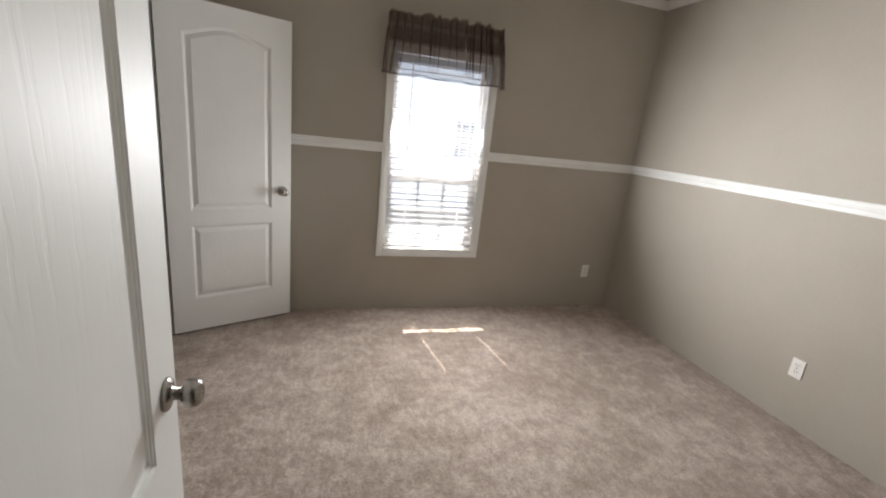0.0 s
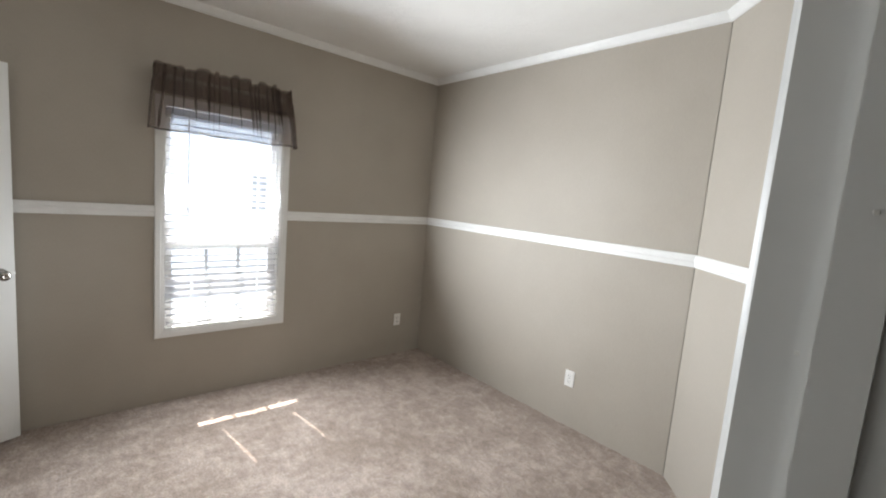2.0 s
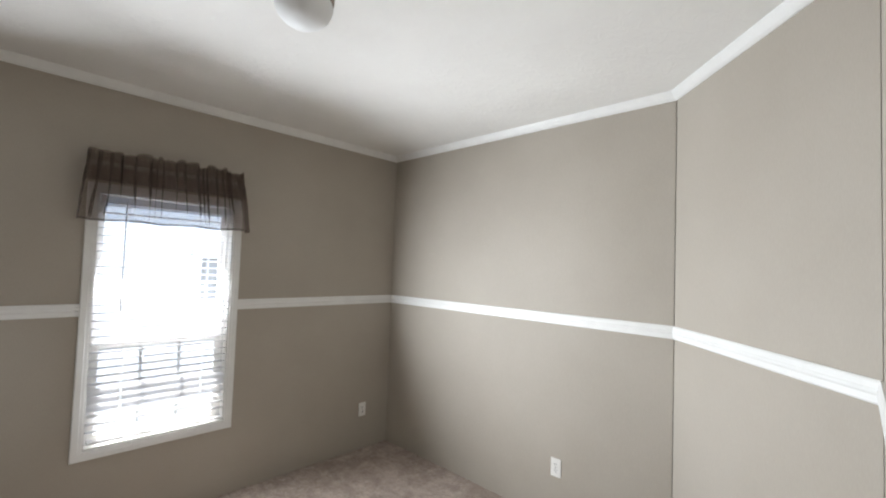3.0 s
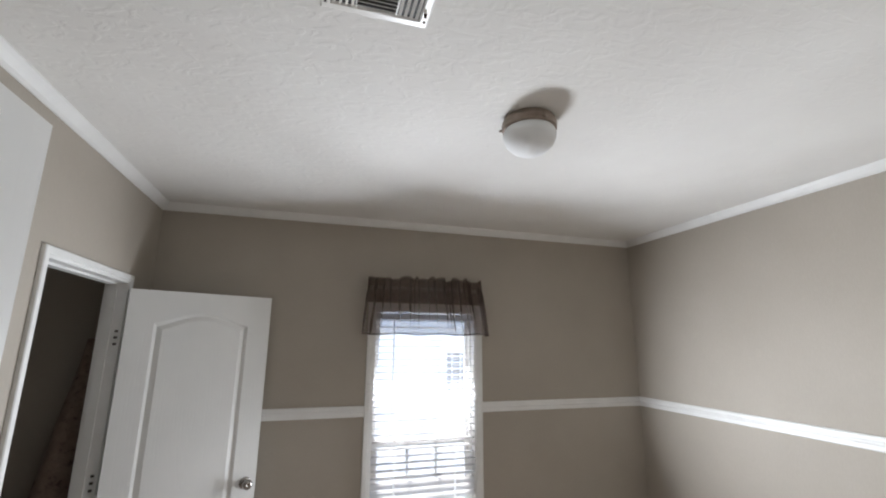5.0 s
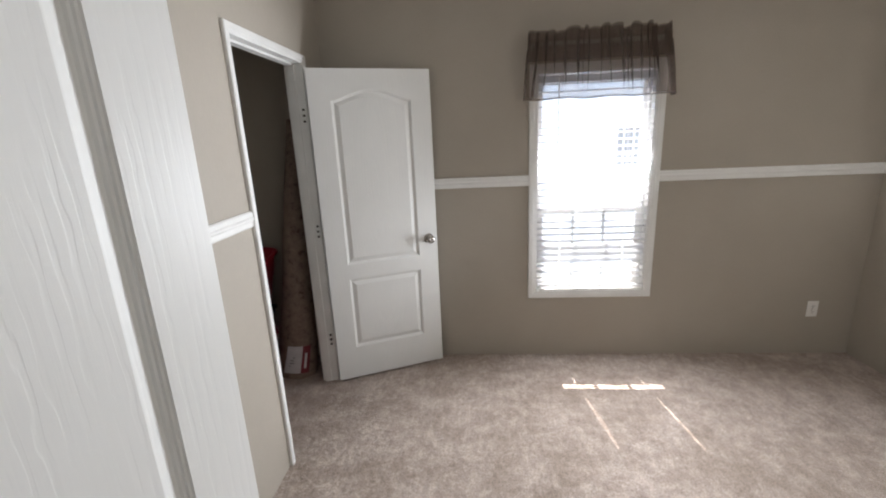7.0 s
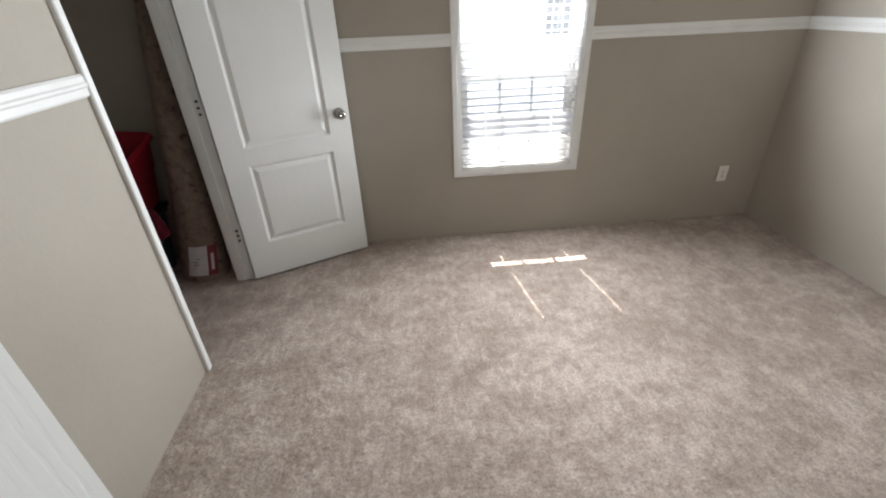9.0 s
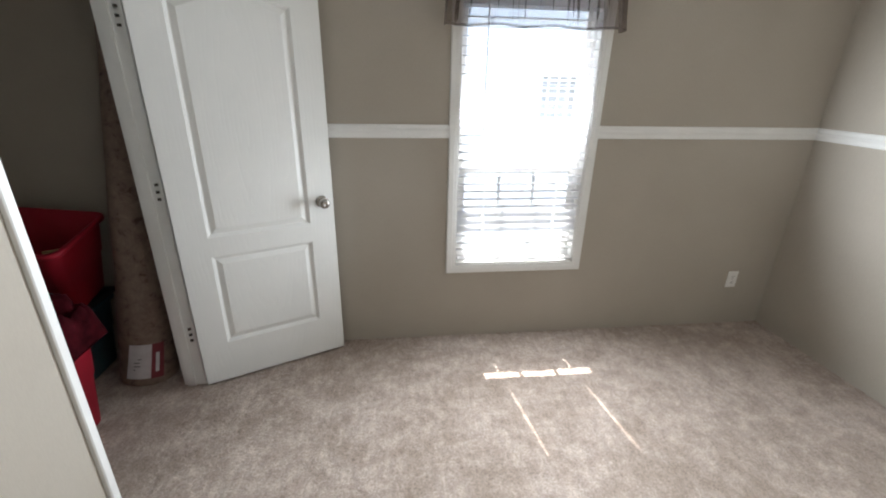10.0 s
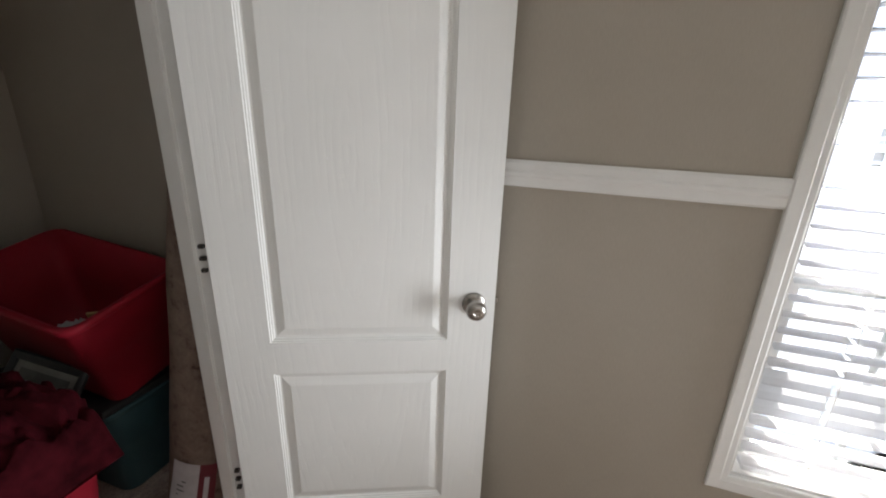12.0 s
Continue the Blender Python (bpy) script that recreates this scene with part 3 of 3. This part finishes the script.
def blind():
    a, b, lo, hi = WIN
    bx0, bx1 = a + 0.0105, b - 0.0105
    y = NORTH + 0.012
    bl = thing("window_blind", pose(bx0, y, 0), "white slatted blind, lowered, slats open, three turned steeply", "blind")
    length = bx1 - bx0
    cords = (0.718 - bx0, 1.145 - bx0)
    part("headrail", box_bm((0, -0.024, hi - 0.062), (length, 0.024, hi - 0.022), 0.003), SLAT, bl)
    part("bottom_rail", box_bm((0.002, -0.024, lo + 0.030), (length - 0.002, 0.024, lo + 0.046), 0.004), SLAT, bl, "slightly tilted white bottom rail").rotation_euler = (0, radians(0.9), 0)
    proto = None
    pitch, ztop = 0.0445, 1.8835
    rng = random.Random(3)
    for i in range(31):
        z = ztop - i * pitch
        if z < lo + 0.060:
            break
        if proto is None:
            proto = part("slat", slat_bm(length, cords), SLAT, bl)
            ob = proto
        else:
            ob = new("slat", proto.data)
            ob.parent = bl
        tilt = 53 if 24 <= i <= 26 else rng.uniform(-1.5, 1.5) + (5 if i in (23, 27) else 0)
        ob.location = (rng.uniform(-0.001, 0.001), 0, z)
        ob.rotation_euler = (radians(tilt), radians(rng.uniform(-0.12, 0.12)), 0)
    for c in cords:
        for dy in (-0.0225, 0.0225):
            part("ladder_cord", box_bm((c - 0.0006, dy - 0.0006, lo + 0.03), (c + 0.0006, dy + 0.0006, hi - 0.05)), CORD, bl)
        part("lift_cord", box_bm((c - 0.0006, 0.0060, lo + 0.03), (c + 0.0006, 0.0072, hi - 0.05)), CORD, bl)
    wand = part("tilt_wand", lathe_bm([(0.003, 1.275), (0.0048, 1.280), (0.0048, 1.33), (0.0032, 1.345), (0.0032, hi - 0.04)], 10), CORD, bl, "clear plastic tilt wand", True)
    wand.location = (0.688 - bx0, -0.032, 0)


blind()


# ---- the valance ----
def valance():
    v = thing("valance", pose(0.91, 2.985, 1.785), "gathered sheer grey-brown valance on a rod above the window", "curtain")
    rng = random.Random(11)
    # uneven gathers: where each one ends, how far it laps over the next, how high its ruffle stands
    ends, x = [0.0], 0.0
    while x < 1.0:
        x += rng.choice((0.022, 0.030, 0.040, 0.055, 0.070))
        ends.append(min(x, 1.0))
    laps = [rng.uniform(0.45, 1.0) for _ in ends]
    tops = [rng.uniform(0.006, 0.036) for _ in ends]
    reach = [rng.uniform(0.25, 1.0) for _ in ends]
    nu, nv, height, ret = 720, 30, 0.372, 0.085

    def row_at(f, lift=0.0):
        row, k = [], 0
        left, right = -0.446 + 0.036 * f, 0.452 - 0.068 * f
        span = right - left + 2 * ret
        for i in range(nu + 1):
            s = i / nu
            while k < len(ends) - 2 and s > ends[k + 1]:
                k += 1
            wide = max(ends[k + 1] - ends[k], 0.004)
            p = 2 * math.pi * (s - ends[k]) / wide
            d = s * span
            if d < ret:
                px, py, nx, ny = left, ret - d, -1.0, 0.0
            elif d > span - ret:
                px, py, nx, ny = right, d - (span - ret), 1.0, 0.0
            else:
                px, py, nx, ny = left + (d - ret), 0.0, 0.0, -1.0
            hang = min(1.0, f / (0.75 * (1.05 - reach[k])) + 0.12)      # the gathers open towards the hem
            pinch = 0.40 if 0.80 < f < 0.90 else 1.0
            out = (0.5 - 0.5 * math.cos(p)) * (0.35 + 9.0 * wide) * pinch * (0.35 + 0.65 * hang)
            sway = 0.5 * math.sin(19 * s + 1.3) + 0.5 * math.sin(41 * s + 2 * f)
            lap = -0.44 * wide * laps[k] * math.sin(p + 0.5 * math.sin(4 * f + k)) * hang * abs(ny)
            z = height * f + lift
            if f > 0.90:
                z += tops[k] * (0.5 - 0.5 * math.cos(p)) ** 0.5 * (f - 0.9) / 0.1
            if f < 0.1:
                z += 0.004 * math.sin(23 * s + 1) * (1 - f / 0.1)
            row.append((px + nx * 0.012 * out + lap, py + ny * (0.036 * out + 0.006 * sway * (1 - f)), z))
        return row

    rows = [row_at(j / nv) for j in range(nv + 1)]
    bm = bmesh.new()
    grid_faces(bm, rows)
    part("fabric", bm, SHEER, v, smooth=True)
    bm = bmesh.new()
    grid_faces(bm, [[(p[0], p[1] + 0.0025, p[2] + up) for p in rows[0]] for up in (0.0, 0.012)])
    part("hem", bm, SHEER, v, smooth=True)
    # Rod pocket carried lower as a second layer, added to darken the top.
    bm = bmesh.new()
    grid_faces(bm, [[(q[0], q[1] + 0.012, q[2]) for q in row_at(f)] for f in (0.58, 0.64, 0.70, 0.76, 0.82, 0.88, 0.94, 0.985)])
    part("header_backing", bm, SHEER, v, smooth=True)
    bm = bmesh.new()
    add_box(bm, (-0.40, 0.034, 0.312), (0.37, 0.040, 0.334), 0.002)
    for sx in (-0.400, 0.360):
        add_box(bm, (sx, 0.034, 0.312), (sx + 0.010, 0.1148, 0.334), 0.002)
    part("rod", bm, VINYL, v, "flat white curtain rod")


valance()


# ---- sockets ----
def outlet(m, label):
    o = thing("wall_outlet", m, label, "outlet", "wall outlets")
    part("cover_plate", box_bm((-0.035, -0.006, -0.057), (0.035, 0.0, 0.057), 0.0022), PLATE, o)
    for dz in (-0.0195, 0.0195):
        s = part("socket", box_bm((-0.017, -0.0082, dz - 0.014), (0.017, -0.004, dz + 0.014), 0.0035), PLATE, o)
        # Shade of the contact slots, painted as thin dark blocks.
        for dx, hh in ((-0.0065, 0.0045), (0.0065, 0.0038)):
            part("slot", box_bm((dx - 0.0012, -0.0086, dz + 0.001 - hh), (dx + 0.0012, -0.0078, dz + 0.003 + hh)), OPENING_SHADE, s)
        part("slot", box_bm((-0.0022, -0.0086, dz - 0.0105), (0.0022, -0.0078, dz - 0.0065)), OPENING_SHADE, s)
    part("screw", lathe_bm([(0.0032, 0.0), (0.0032, 0.0066), (0.0022, 0.0074), (0.0, 0.0074)], 12, "Y"), NICKEL, o, smooth=True)


outlet(pose(2.441, NORTH, 0.337), "white duplex wall outlet beside the room corner")
outlet(pose(EAST, 1.388, 0.343, 0, 0, -90), "white duplex wall outlet on the plain side wall")


# ---- on the ceiling ----
def ceiling_light():
    c = thing("ceiling_light", pose(0.905, 1.455, CEIL), "flush mushroom ceiling light with frosted glass, switched off", "ceiling light")
    part("base", lathe_bm([(0.0, 0.0), (0.098, 0.0), (0.101, -0.006), (0.101, -0.012), (0.106, -0.016), (0.108, -0.026), (0.104, -0.032), (0.106, -0.037), (0.107, -0.044), (0.101, -0.050), (0.092, -0.050), (0.0, -0.050)], 48), LAMPBASE, c, "ringed antique brown metal base", True)
    part("glass_shade", lathe_bm([(0.0, -0.046), (0.096, -0.046), (0.101, -0.056), (0.104, -0.068), (0.102, -0.084), (0.092, -0.106), (0.072, -0.127), (0.047, -0.142), (0.023, -0.150), (0.006, -0.153), (0.0, -0.153)], 48), FROST, c, "frosted white glass bowl", True)
    for i in range(3):
        a = 0.6 + i * 2.094
        s = part("thumb_screw", lathe_bm([(0.0, 0.0), (0.005, 0.0), (0.005, 0.012), (0.0, 0.012)], 10, "Y"), LAMPBASE, c)
        s.location = (0.106 * math.cos(a), 0.106 * math.sin(a), -0.040)
        s.rotation_euler = (0, 0, a + math.pi / 2)


def ceiling_vent():
    v = thing("ceiling_vent", pose(0.243, 0.992, CEIL), "white metal three-way air register in the ceiling", "vent")
    hx, hy = 0.143, 0.088
    cs = [(-hx, -hy, 0), (hx, -hy, 0), (hx, hy, 0), (-hx, hy, 0)]
    outs = [(-1, -1, 0), (1, -1, 0), (1, 1, 0), (-1, 1, 0)]
    part("vent_frame", ring_sweep(cs, outs, (0, 0, -1), [(0, 0), (0, 0.004), (-0.004, 0.007), (-0.022, 0.008), (-0.026, 0.005), (-0.026, 0)], True), PLATE, v)
    # No duct above: this flat sheet carries its shade as colour.
    part("backing", box_bm((-hx + 0.02, -hy + 0.02, -0.001), (hx - 0.02, hy - 0.02, 0.0)), OPENING_SHADE, v, "flat dark sheet painted as the duct's shade")
    for k in range(9):
        y = -0.054 + k * 0.0135
        s = part("vent_slat", box_bm((-0.050, -0.0045, -0.0006), (0.050, 0.0045, 0.0006)), PLATE, v)
        s.location, s.rotation_euler = (0, y, -0.006), (radians(38), 0, 0)
    for sx in (-1, 1):
        for k in range(4):
            s = part("vent_slat", box_bm((-0.0045, -0.060, -0.0006), (0.0045, 0.060, 0.0006)), PLATE, v)
            s.location, s.rotation_euler = (sx * (0.062 + k * 0.0155), 0, -0.006), (0, radians(38 * sx), 0)
        part("divider", box_bm((sx * 0.053 - 0.0015, -0.062, -0.008), (sx * 0.053 + 0.0015, 0.062, -0.001)), PLATE, v)
        sc = part("screw", lathe_bm([(0.0, -0.0075), (0.004, -0.0075), (0.004, -0.0092), (0.0, -0.0098)], 10), BRONZE, v)
        sc.location = (sx * (hx - 0.012), 0.062, 0)
    part("damper_lever", box_bm((hx - 0.020, 0.03, -0.020), (hx - 0.012, 0.034, -0.006), 0.001), BRONZE, v)


def smoke_alarm():
    s = thing("smoke_alarm", pose(0.988, 0.602, CEIL), "round white smoke alarm on the ceiling", "smoke alarm")
    part("alarm_body", lathe_bm([(0.0, 0.0), (0.066, 0.0), (0.068, -0.006), (0.066, -0.016), (0.060, -0.026), (0.046, -0.033), (0.0, -0.035)], 40), PLATE, s, smooth=True)
    for i in range(14):
        a = i * 2 * math.pi / 14
        # Dark blocks painted as the shade inside the sounder's slots.
        g = part("sounder_slot", box_bm((-0.006, -0.0025, -0.0015), (0.006, 0.0025, 0.0015)), OPENING_SHADE, s)
        g.location, g.rotation_euler = (0.0615 * math.cos(a), 0.0615 * math.sin(a), -0.022), (0, radians(55), a)
    part("test_button", lathe_bm([(0.0, -0.034), (0.012, -0.034), (0.012, -0.037), (0.0, -0.038)], 20), PLATE, s, smooth=True)


ceiling_light()
ceiling_vent()
smoke_alarm()


# ---- in the closet ----
def tote(name, m, w, d, h, taper, material, label, extra=None):
    """An open moulded storage tote with wall thickness, rim and corner radii."""
    t = thing(name, m, label, "storage tote")

    def ring(f, inset, z):
        hw, hd = w / 2 - taper * (1 - f) - inset, d / 2 - taper * (1 - f) - inset
        r, pts = 0.05, []
        for cx, cy, a0 in ((1, 1, 0), (-1, 1, 90), (-1, -1, 180), (1, -1, 270)):
            for k in range(6):
                a = radians(a0 + 18 * k)
                pts.append((cx * (hw - r) + r * math.cos(a), cy * (hd - r) + r * math.sin(a), z))
        return pts

    th = 0.004
    bm = bmesh.new()
    rows = [ring(0, 0.012, 0.0), ring(0, 0, 0.012), ring(0.55, 0, h * 0.55), ring(0.56, -0.004, h * 0.56), ring(0.93, -0.004, h * 0.93),
            ring(1, -0.004, h), ring(1, th, h), ring(0.5, th, h * 0.5), ring(0, th, 0.010)]
    vs = grid_faces(bm, rows, True)
    bm.faces.new(list(reversed(vs[0])))
    bm.faces.new(vs[-1])
    bmesh.ops.recalc_face_normals(bm, faces=bm.faces[:])
    part("tub", bm, material, t, smooth=True)
    bm = bmesh.new()
    rr = [ring(1, -0.004, h - 0.022), ring(1, -0.018, h - 0.018), ring(1, -0.018, h), ring(1, -0.012, h + 0.004), ring(1, 0.0, h + 0.004), ring(1, 0.003, h - 0.004)]
    grid_faces(bm, rr, True)
    bmesh.ops.recalc_face_normals(bm, faces=bm.faces[:])
    part("rim", bm, material, t, smooth=True)
    return t


def crumple(sx, sy, sz, seed, n=40):
    """A heaped, folded cloth."""
    bm = bmesh.new()
    rows = []
    for j in range(n + 1):
        row = []
        for i in range(n + 1):
            u, v = 2 * i / n - 1, 2 * j / n - 1
            p = Vector((u * 2.3 + seed, v * 2.3, seed * 0.7))
            hgt = (1 - 0.55 * (u * u + v * v) / 2) * sz + 0.35 * sz * noise.noise(p * 1.3) + 0.22 * sz * abs(noise.noise(p * 3.1)) - 0.05 * sz * abs(noise.noise(p * 7.0))
            edge = max(abs(u), abs(v))
            if edge > 0.9:
                hgt *= max(0.0, (1 - edge) / 0.1)
            row.append((u * sx * (1 + 0.05 * noise.noise(p)), v * sy * (1 + 0.05 * noise.noise(p + Vector((3, 1, 2)))), max(0.002, hgt)))
        rows.append(row)
    grid_faces(bm, rows)
    base = [(q[0], q[1], 0.0) for q in (rows[0][0], rows[0][-1], rows[-1][-1], rows[-1][0])]
    bm.faces.new([bm.verts.new(q) for q in reversed(base)])
    bmesh.ops.remove_doubles(bm, verts=bm.verts[:], dist=1e-5)
    return bm


tote("storage_tote", pose(-1.67, 2.90, 0), 0.58, 0.36, 0.40, 0.03, TEAL, "teal plastic storage tote under a black lid on the closet floor")
lid = thing("tote_lid", pose(-1.67, 2.90, 0.405), "black plastic tote lid on the teal tote", "lid")
part("lid_plate", box_bm((-0.31, -0.20, 0.0), (0.31, 0.195, 0.030), 0.010), BLACKP, lid)
part("lid_ridge", box_bm((-0.25, -0.14, 0.030), (0.25, 0.14, 0.040), 0.006), BLACKP, lid)
tote("storage_tote", pose(-1.600, 2.885, 0.480, 12, 5, 0), 0.62, 0.37, 0.405, 0.05, RED, "large open red plastic tote tilted on the black lid")
bm = crumple(0.17, 0.10, 0.15, 2.2, 24)
ob = tagged(mesh_object("paper_stack", bm, PAPER), "loose white papers inside the red tote", "paper")
ob.matrix_world = pose(-1.525, 2.835, 0.508, 12, 0, 15)
ob = tagged(mesh_object("cardboard_card", box_bm((-0.06, -0.004, 0), (0.06, 0.004, 0.21), 0.001), TAN), "tan card standing among the papers in the tote", "card")
ob.matrix_world = pose(-1.395, 2.845, 0.575, 18, 0, 35)
tote("storage_tote", pose(-1.455, 2.36, 0), 0.58, 0.42, 0.475, 0.035, RED, "open red plastic tote heaped with dark red clothes on the floor")
# Heap of red clothes, modelled as two crumpled sheets.
cloth_heap = thing("clothes_heap", pose(-1.39, 2.42, 0.43), "dark red clothes heaped in the red tote", "clothes")
part("heap_body", crumple(0.26, 0.19, 0.22, 4.1), CLOTH_RED, cloth_heap, smooth=True)
heap_fold = part("heap_fold", crumple(0.15, 0.05, 0.075, 9.3, 26), CLOTH_RED, cloth_heap, smooth=True)
heap_fold.matrix_local = pose(0.05, 0.08, 0.165, -10, 8, 24)
ob = tagged(mesh_object("folded_shirt", crumple(0.10, 0.09, 0.06, 7.7, 28), CLOTH_PUR, smooth=True), "purple and white printed shirt on the clothes heap", "clothes")
ob.matrix_world = pose(-1.55, 2.51, 0.545, 8, 0, 20)


def picture_frame():
    p = thing("picture_frame", pose(-1.535, 2.555, 0.415, -38, 4, 4), "black picture frame leaning between the totes", "picture frame")
    cs = [(-0.16, 0, 0.0), (0.16, 0, 0.0), (0.16, 0, 0.24), (-0.16, 0, 0.24)]
    outs = [(-1, 0, -1), (1, 0, -1), (1, 0, 1), (-1, 0, 1)]
    part("moulding", ring_sweep(cs, outs, (0, -1, 0), [(0, 0), (0, 0.012), (-0.006, 0.016), (-0.026, 0.012), (-0.030, 0.006), (-0.030, 0)], True), BLACKP, p)
    part("mat_board", box_bm((-0.135, -0.005, 0.025), (0.135, 0.0, 0.215)), MATBOARD, p, "pale mat board")
    part("print", box_bm((-0.105, -0.007, 0.050), (0.105, -0.0045, 0.190)), GREYART, p, "grey print")


picture_frame()


def rug_roll():
    """A rug rolled up, stood on end and slumped into the corner, wider at its foot."""
    r = thing("rolled_rug", pose(-1.165, 2.862, 0.0, -4.0, 5.5, 0), "mottled brown rug rolled up, leaning in the closet corner", "rug")
    n, turns, h = 220, 5.0, 1.75

    def at(a, rad, z):
        f = z / h
        sag = 0.004 * math.sin(11 * f + 2 * a) + 0.003 * math.sin(23 * f - a)
        return ((rad + sag) * 1.06 * (1 - 0.60 * f) * math.cos(a), (rad + sag) * 0.84 * (1 - 0.22 * f) * math.sin(a), z)

    spiral = [(2 * math.pi * turns * i / n + 0.6, 0.020 + 0.118 * i / n) for i in range(n + 1)]
    bm = bmesh.new()
    rows = []
    for k in range(15):
        z = h * k / 14
        rows.append([at(a, q, z) for a, q in spiral] + [at(a, q - 0.010, z) for a, q in reversed(spiral)])
    vs = grid_faces(bm, rows, True)
    m = n + 1
    for ring, flip in ((vs[0], True), (vs[-1], False)):
        for i in range(n):
            q = [ring[i], ring[i + 1], ring[2 * m - 2 - i], ring[2 * m - 1 - i]]
            bm.faces.new(list(reversed(q)) if flip else q)
    bmesh.ops.recalc_face_normals(bm, faces=bm.faces[:])
    part("roll", bm, RUGBACK, r, smooth=False)

    def patch(a0, a1, za, zb, rad):
        bm = bmesh.new()
        steps = max(2, int((a1 - a0) / 4))
        grid_faces(bm, [[at(radians(a0 + (a1 - a0) * i / steps + 50 * (z - 0.16)), rad, z) for i in range(steps + 1)] for z in (za, (za + zb) / 2, zb)])
        return bm

    lb = part("label_sheet", patch(256, 325, 0.045, 0.240, 0.1405), PAPER, r, "white paper label with a maroon band", True)
    part("label_band", patch(301, 325.5, 0.044, 0.241, 0.1415), MAROON, lb, "maroon printed band", True)
    part("print_bar", patch(309, 316, 0.080, 0.190, 0.1422), PAPER, lb, smooth=True)
    for a0, a1, z in ((268, 272, 0.095), (268, 281, 0.115), (268, 279, 0.135), (275, 282, 0.155)):
        part("print_bar", patch(a0, a1, z, z + 0.006, 0.1415), GREYART, lb, smooth=True)


rug_roll()


# ---- outside ----
structure("ground", box_bm((-400, NORTH + NT, -0.72), (400, 800, -0.60)), GROUND, "pale dry gravel ground between the houses", "ground")
structure("wall_outside", boxes_bm([((-9, NORTH + NT, -0.60), (-2.25, NORTH + NT + 0.03, 2.9)), ((2.9, NORTH + NT, -0.6), (9, NORTH + NT + 0.03, 2.9))]), SIDING, "white siding of the same home beyond the room", "wall")
structure("roof_outside", box_bm((-9, -1.9, 2.72), (9, NORTH + NT + 0.25, 2.95)), ROOF, "roof deck over the room", "roof")


def neighbour():
    h = thing("neighbour_house", pose(0, 5.75, -0.6), "white sided neighbouring home with a small gridded window", "house")
    wx0, wx1, wz0, wz1 = 1.86, 2.34, 1.67, 2.24
    bm = bmesh.new()
    lap = 0.115
    z = 0.0
    while z < 3.2:
        spans = [(-9, 9)] if z + lap <= wz0 - 0.059 or z >= wz1 + 0.059 else [(-9, wx0 - 0.06), (wx1 + 0.06, 9)]
        for a, b in spans:
            vs = [bm.verts.new(p) for p in ((a, -0.014, z), (b, -0.014, z), (b, 0.0, z + lap), (a, 0.0, z + lap), (a, 0.06, z), (b, 0.06, z), (b, 0.06, z + lap), (a, 0.06, z + lap))]
            for f in ((0, 1, 2, 3), (5, 4, 7, 6), (0, 4, 5, 1), (3, 2, 6, 7)):
                bm.faces.new([vs[i] for i in f])
        z += lap
    part("siding", bm, SIDING, h)
    part("wall", boxes_bm([((-9, 0.06, 0), (9, 4.5, 3.2))]), SIDING, h)
    bm = bmesh.new()
    vs = [bm.verts.new(p) for p in ((-9.3, -0.35, 3.2), (9.3, -0.35, 3.2), (9.3, 4.85, 3.2), (-9.3, 4.85, 3.2), (-9.3, 2.25, 3.9), (9.3, 2.25, 3.9))]
    for f in ((0, 1, 5, 4), (2, 3, 4, 5), (1, 2, 5), (3, 0, 4), (3, 2, 1, 0)):
        bm.faces.new([vs[i] for i in f])
    part("roof", bm, ROOF, h)
    w = part("window", ring_sweep([(wx0, -0.01, wz0), (wx1, -0.01, wz0), (wx1, -0.01, wz1), (wx0, -0.01, wz1)], [(-1, 0, -1), (1, 0, -1), (1, 0, 1), (-1, 0, 1)], (0, -1, 0),
             [(0.07, -0.05), (0.07, 0.02), (0.0, 0.02), (-0.01, 0.0), (-0.04, 0.0), (-0.04, -0.05)], True), VINYL, h)
    part("pane", box_bm((wx0, 0.02, wz0), (wx1, 0.03, wz1)), OUTGLASS, w)
    for i in (1, 2, 3):
        xm = wx0 + (wx1 - wx0) * i / 4
        part("grid_bar", box_bm((xm - 0.008, 0.008, wz0 + 0.04), (xm + 0.008, 0.019, wz1 - 0.04)), VINYL, w)
    for i in range(1, 7):
        zm = wz0 + (wz1 - wz0) * i / 7
        part("grid_bar", box_bm((wx0 + 0.04, 0.0, zm - 0.008), (wx1 - 0.04, 0.0075, zm + 0.008)), VINYL, w)


neighbour()
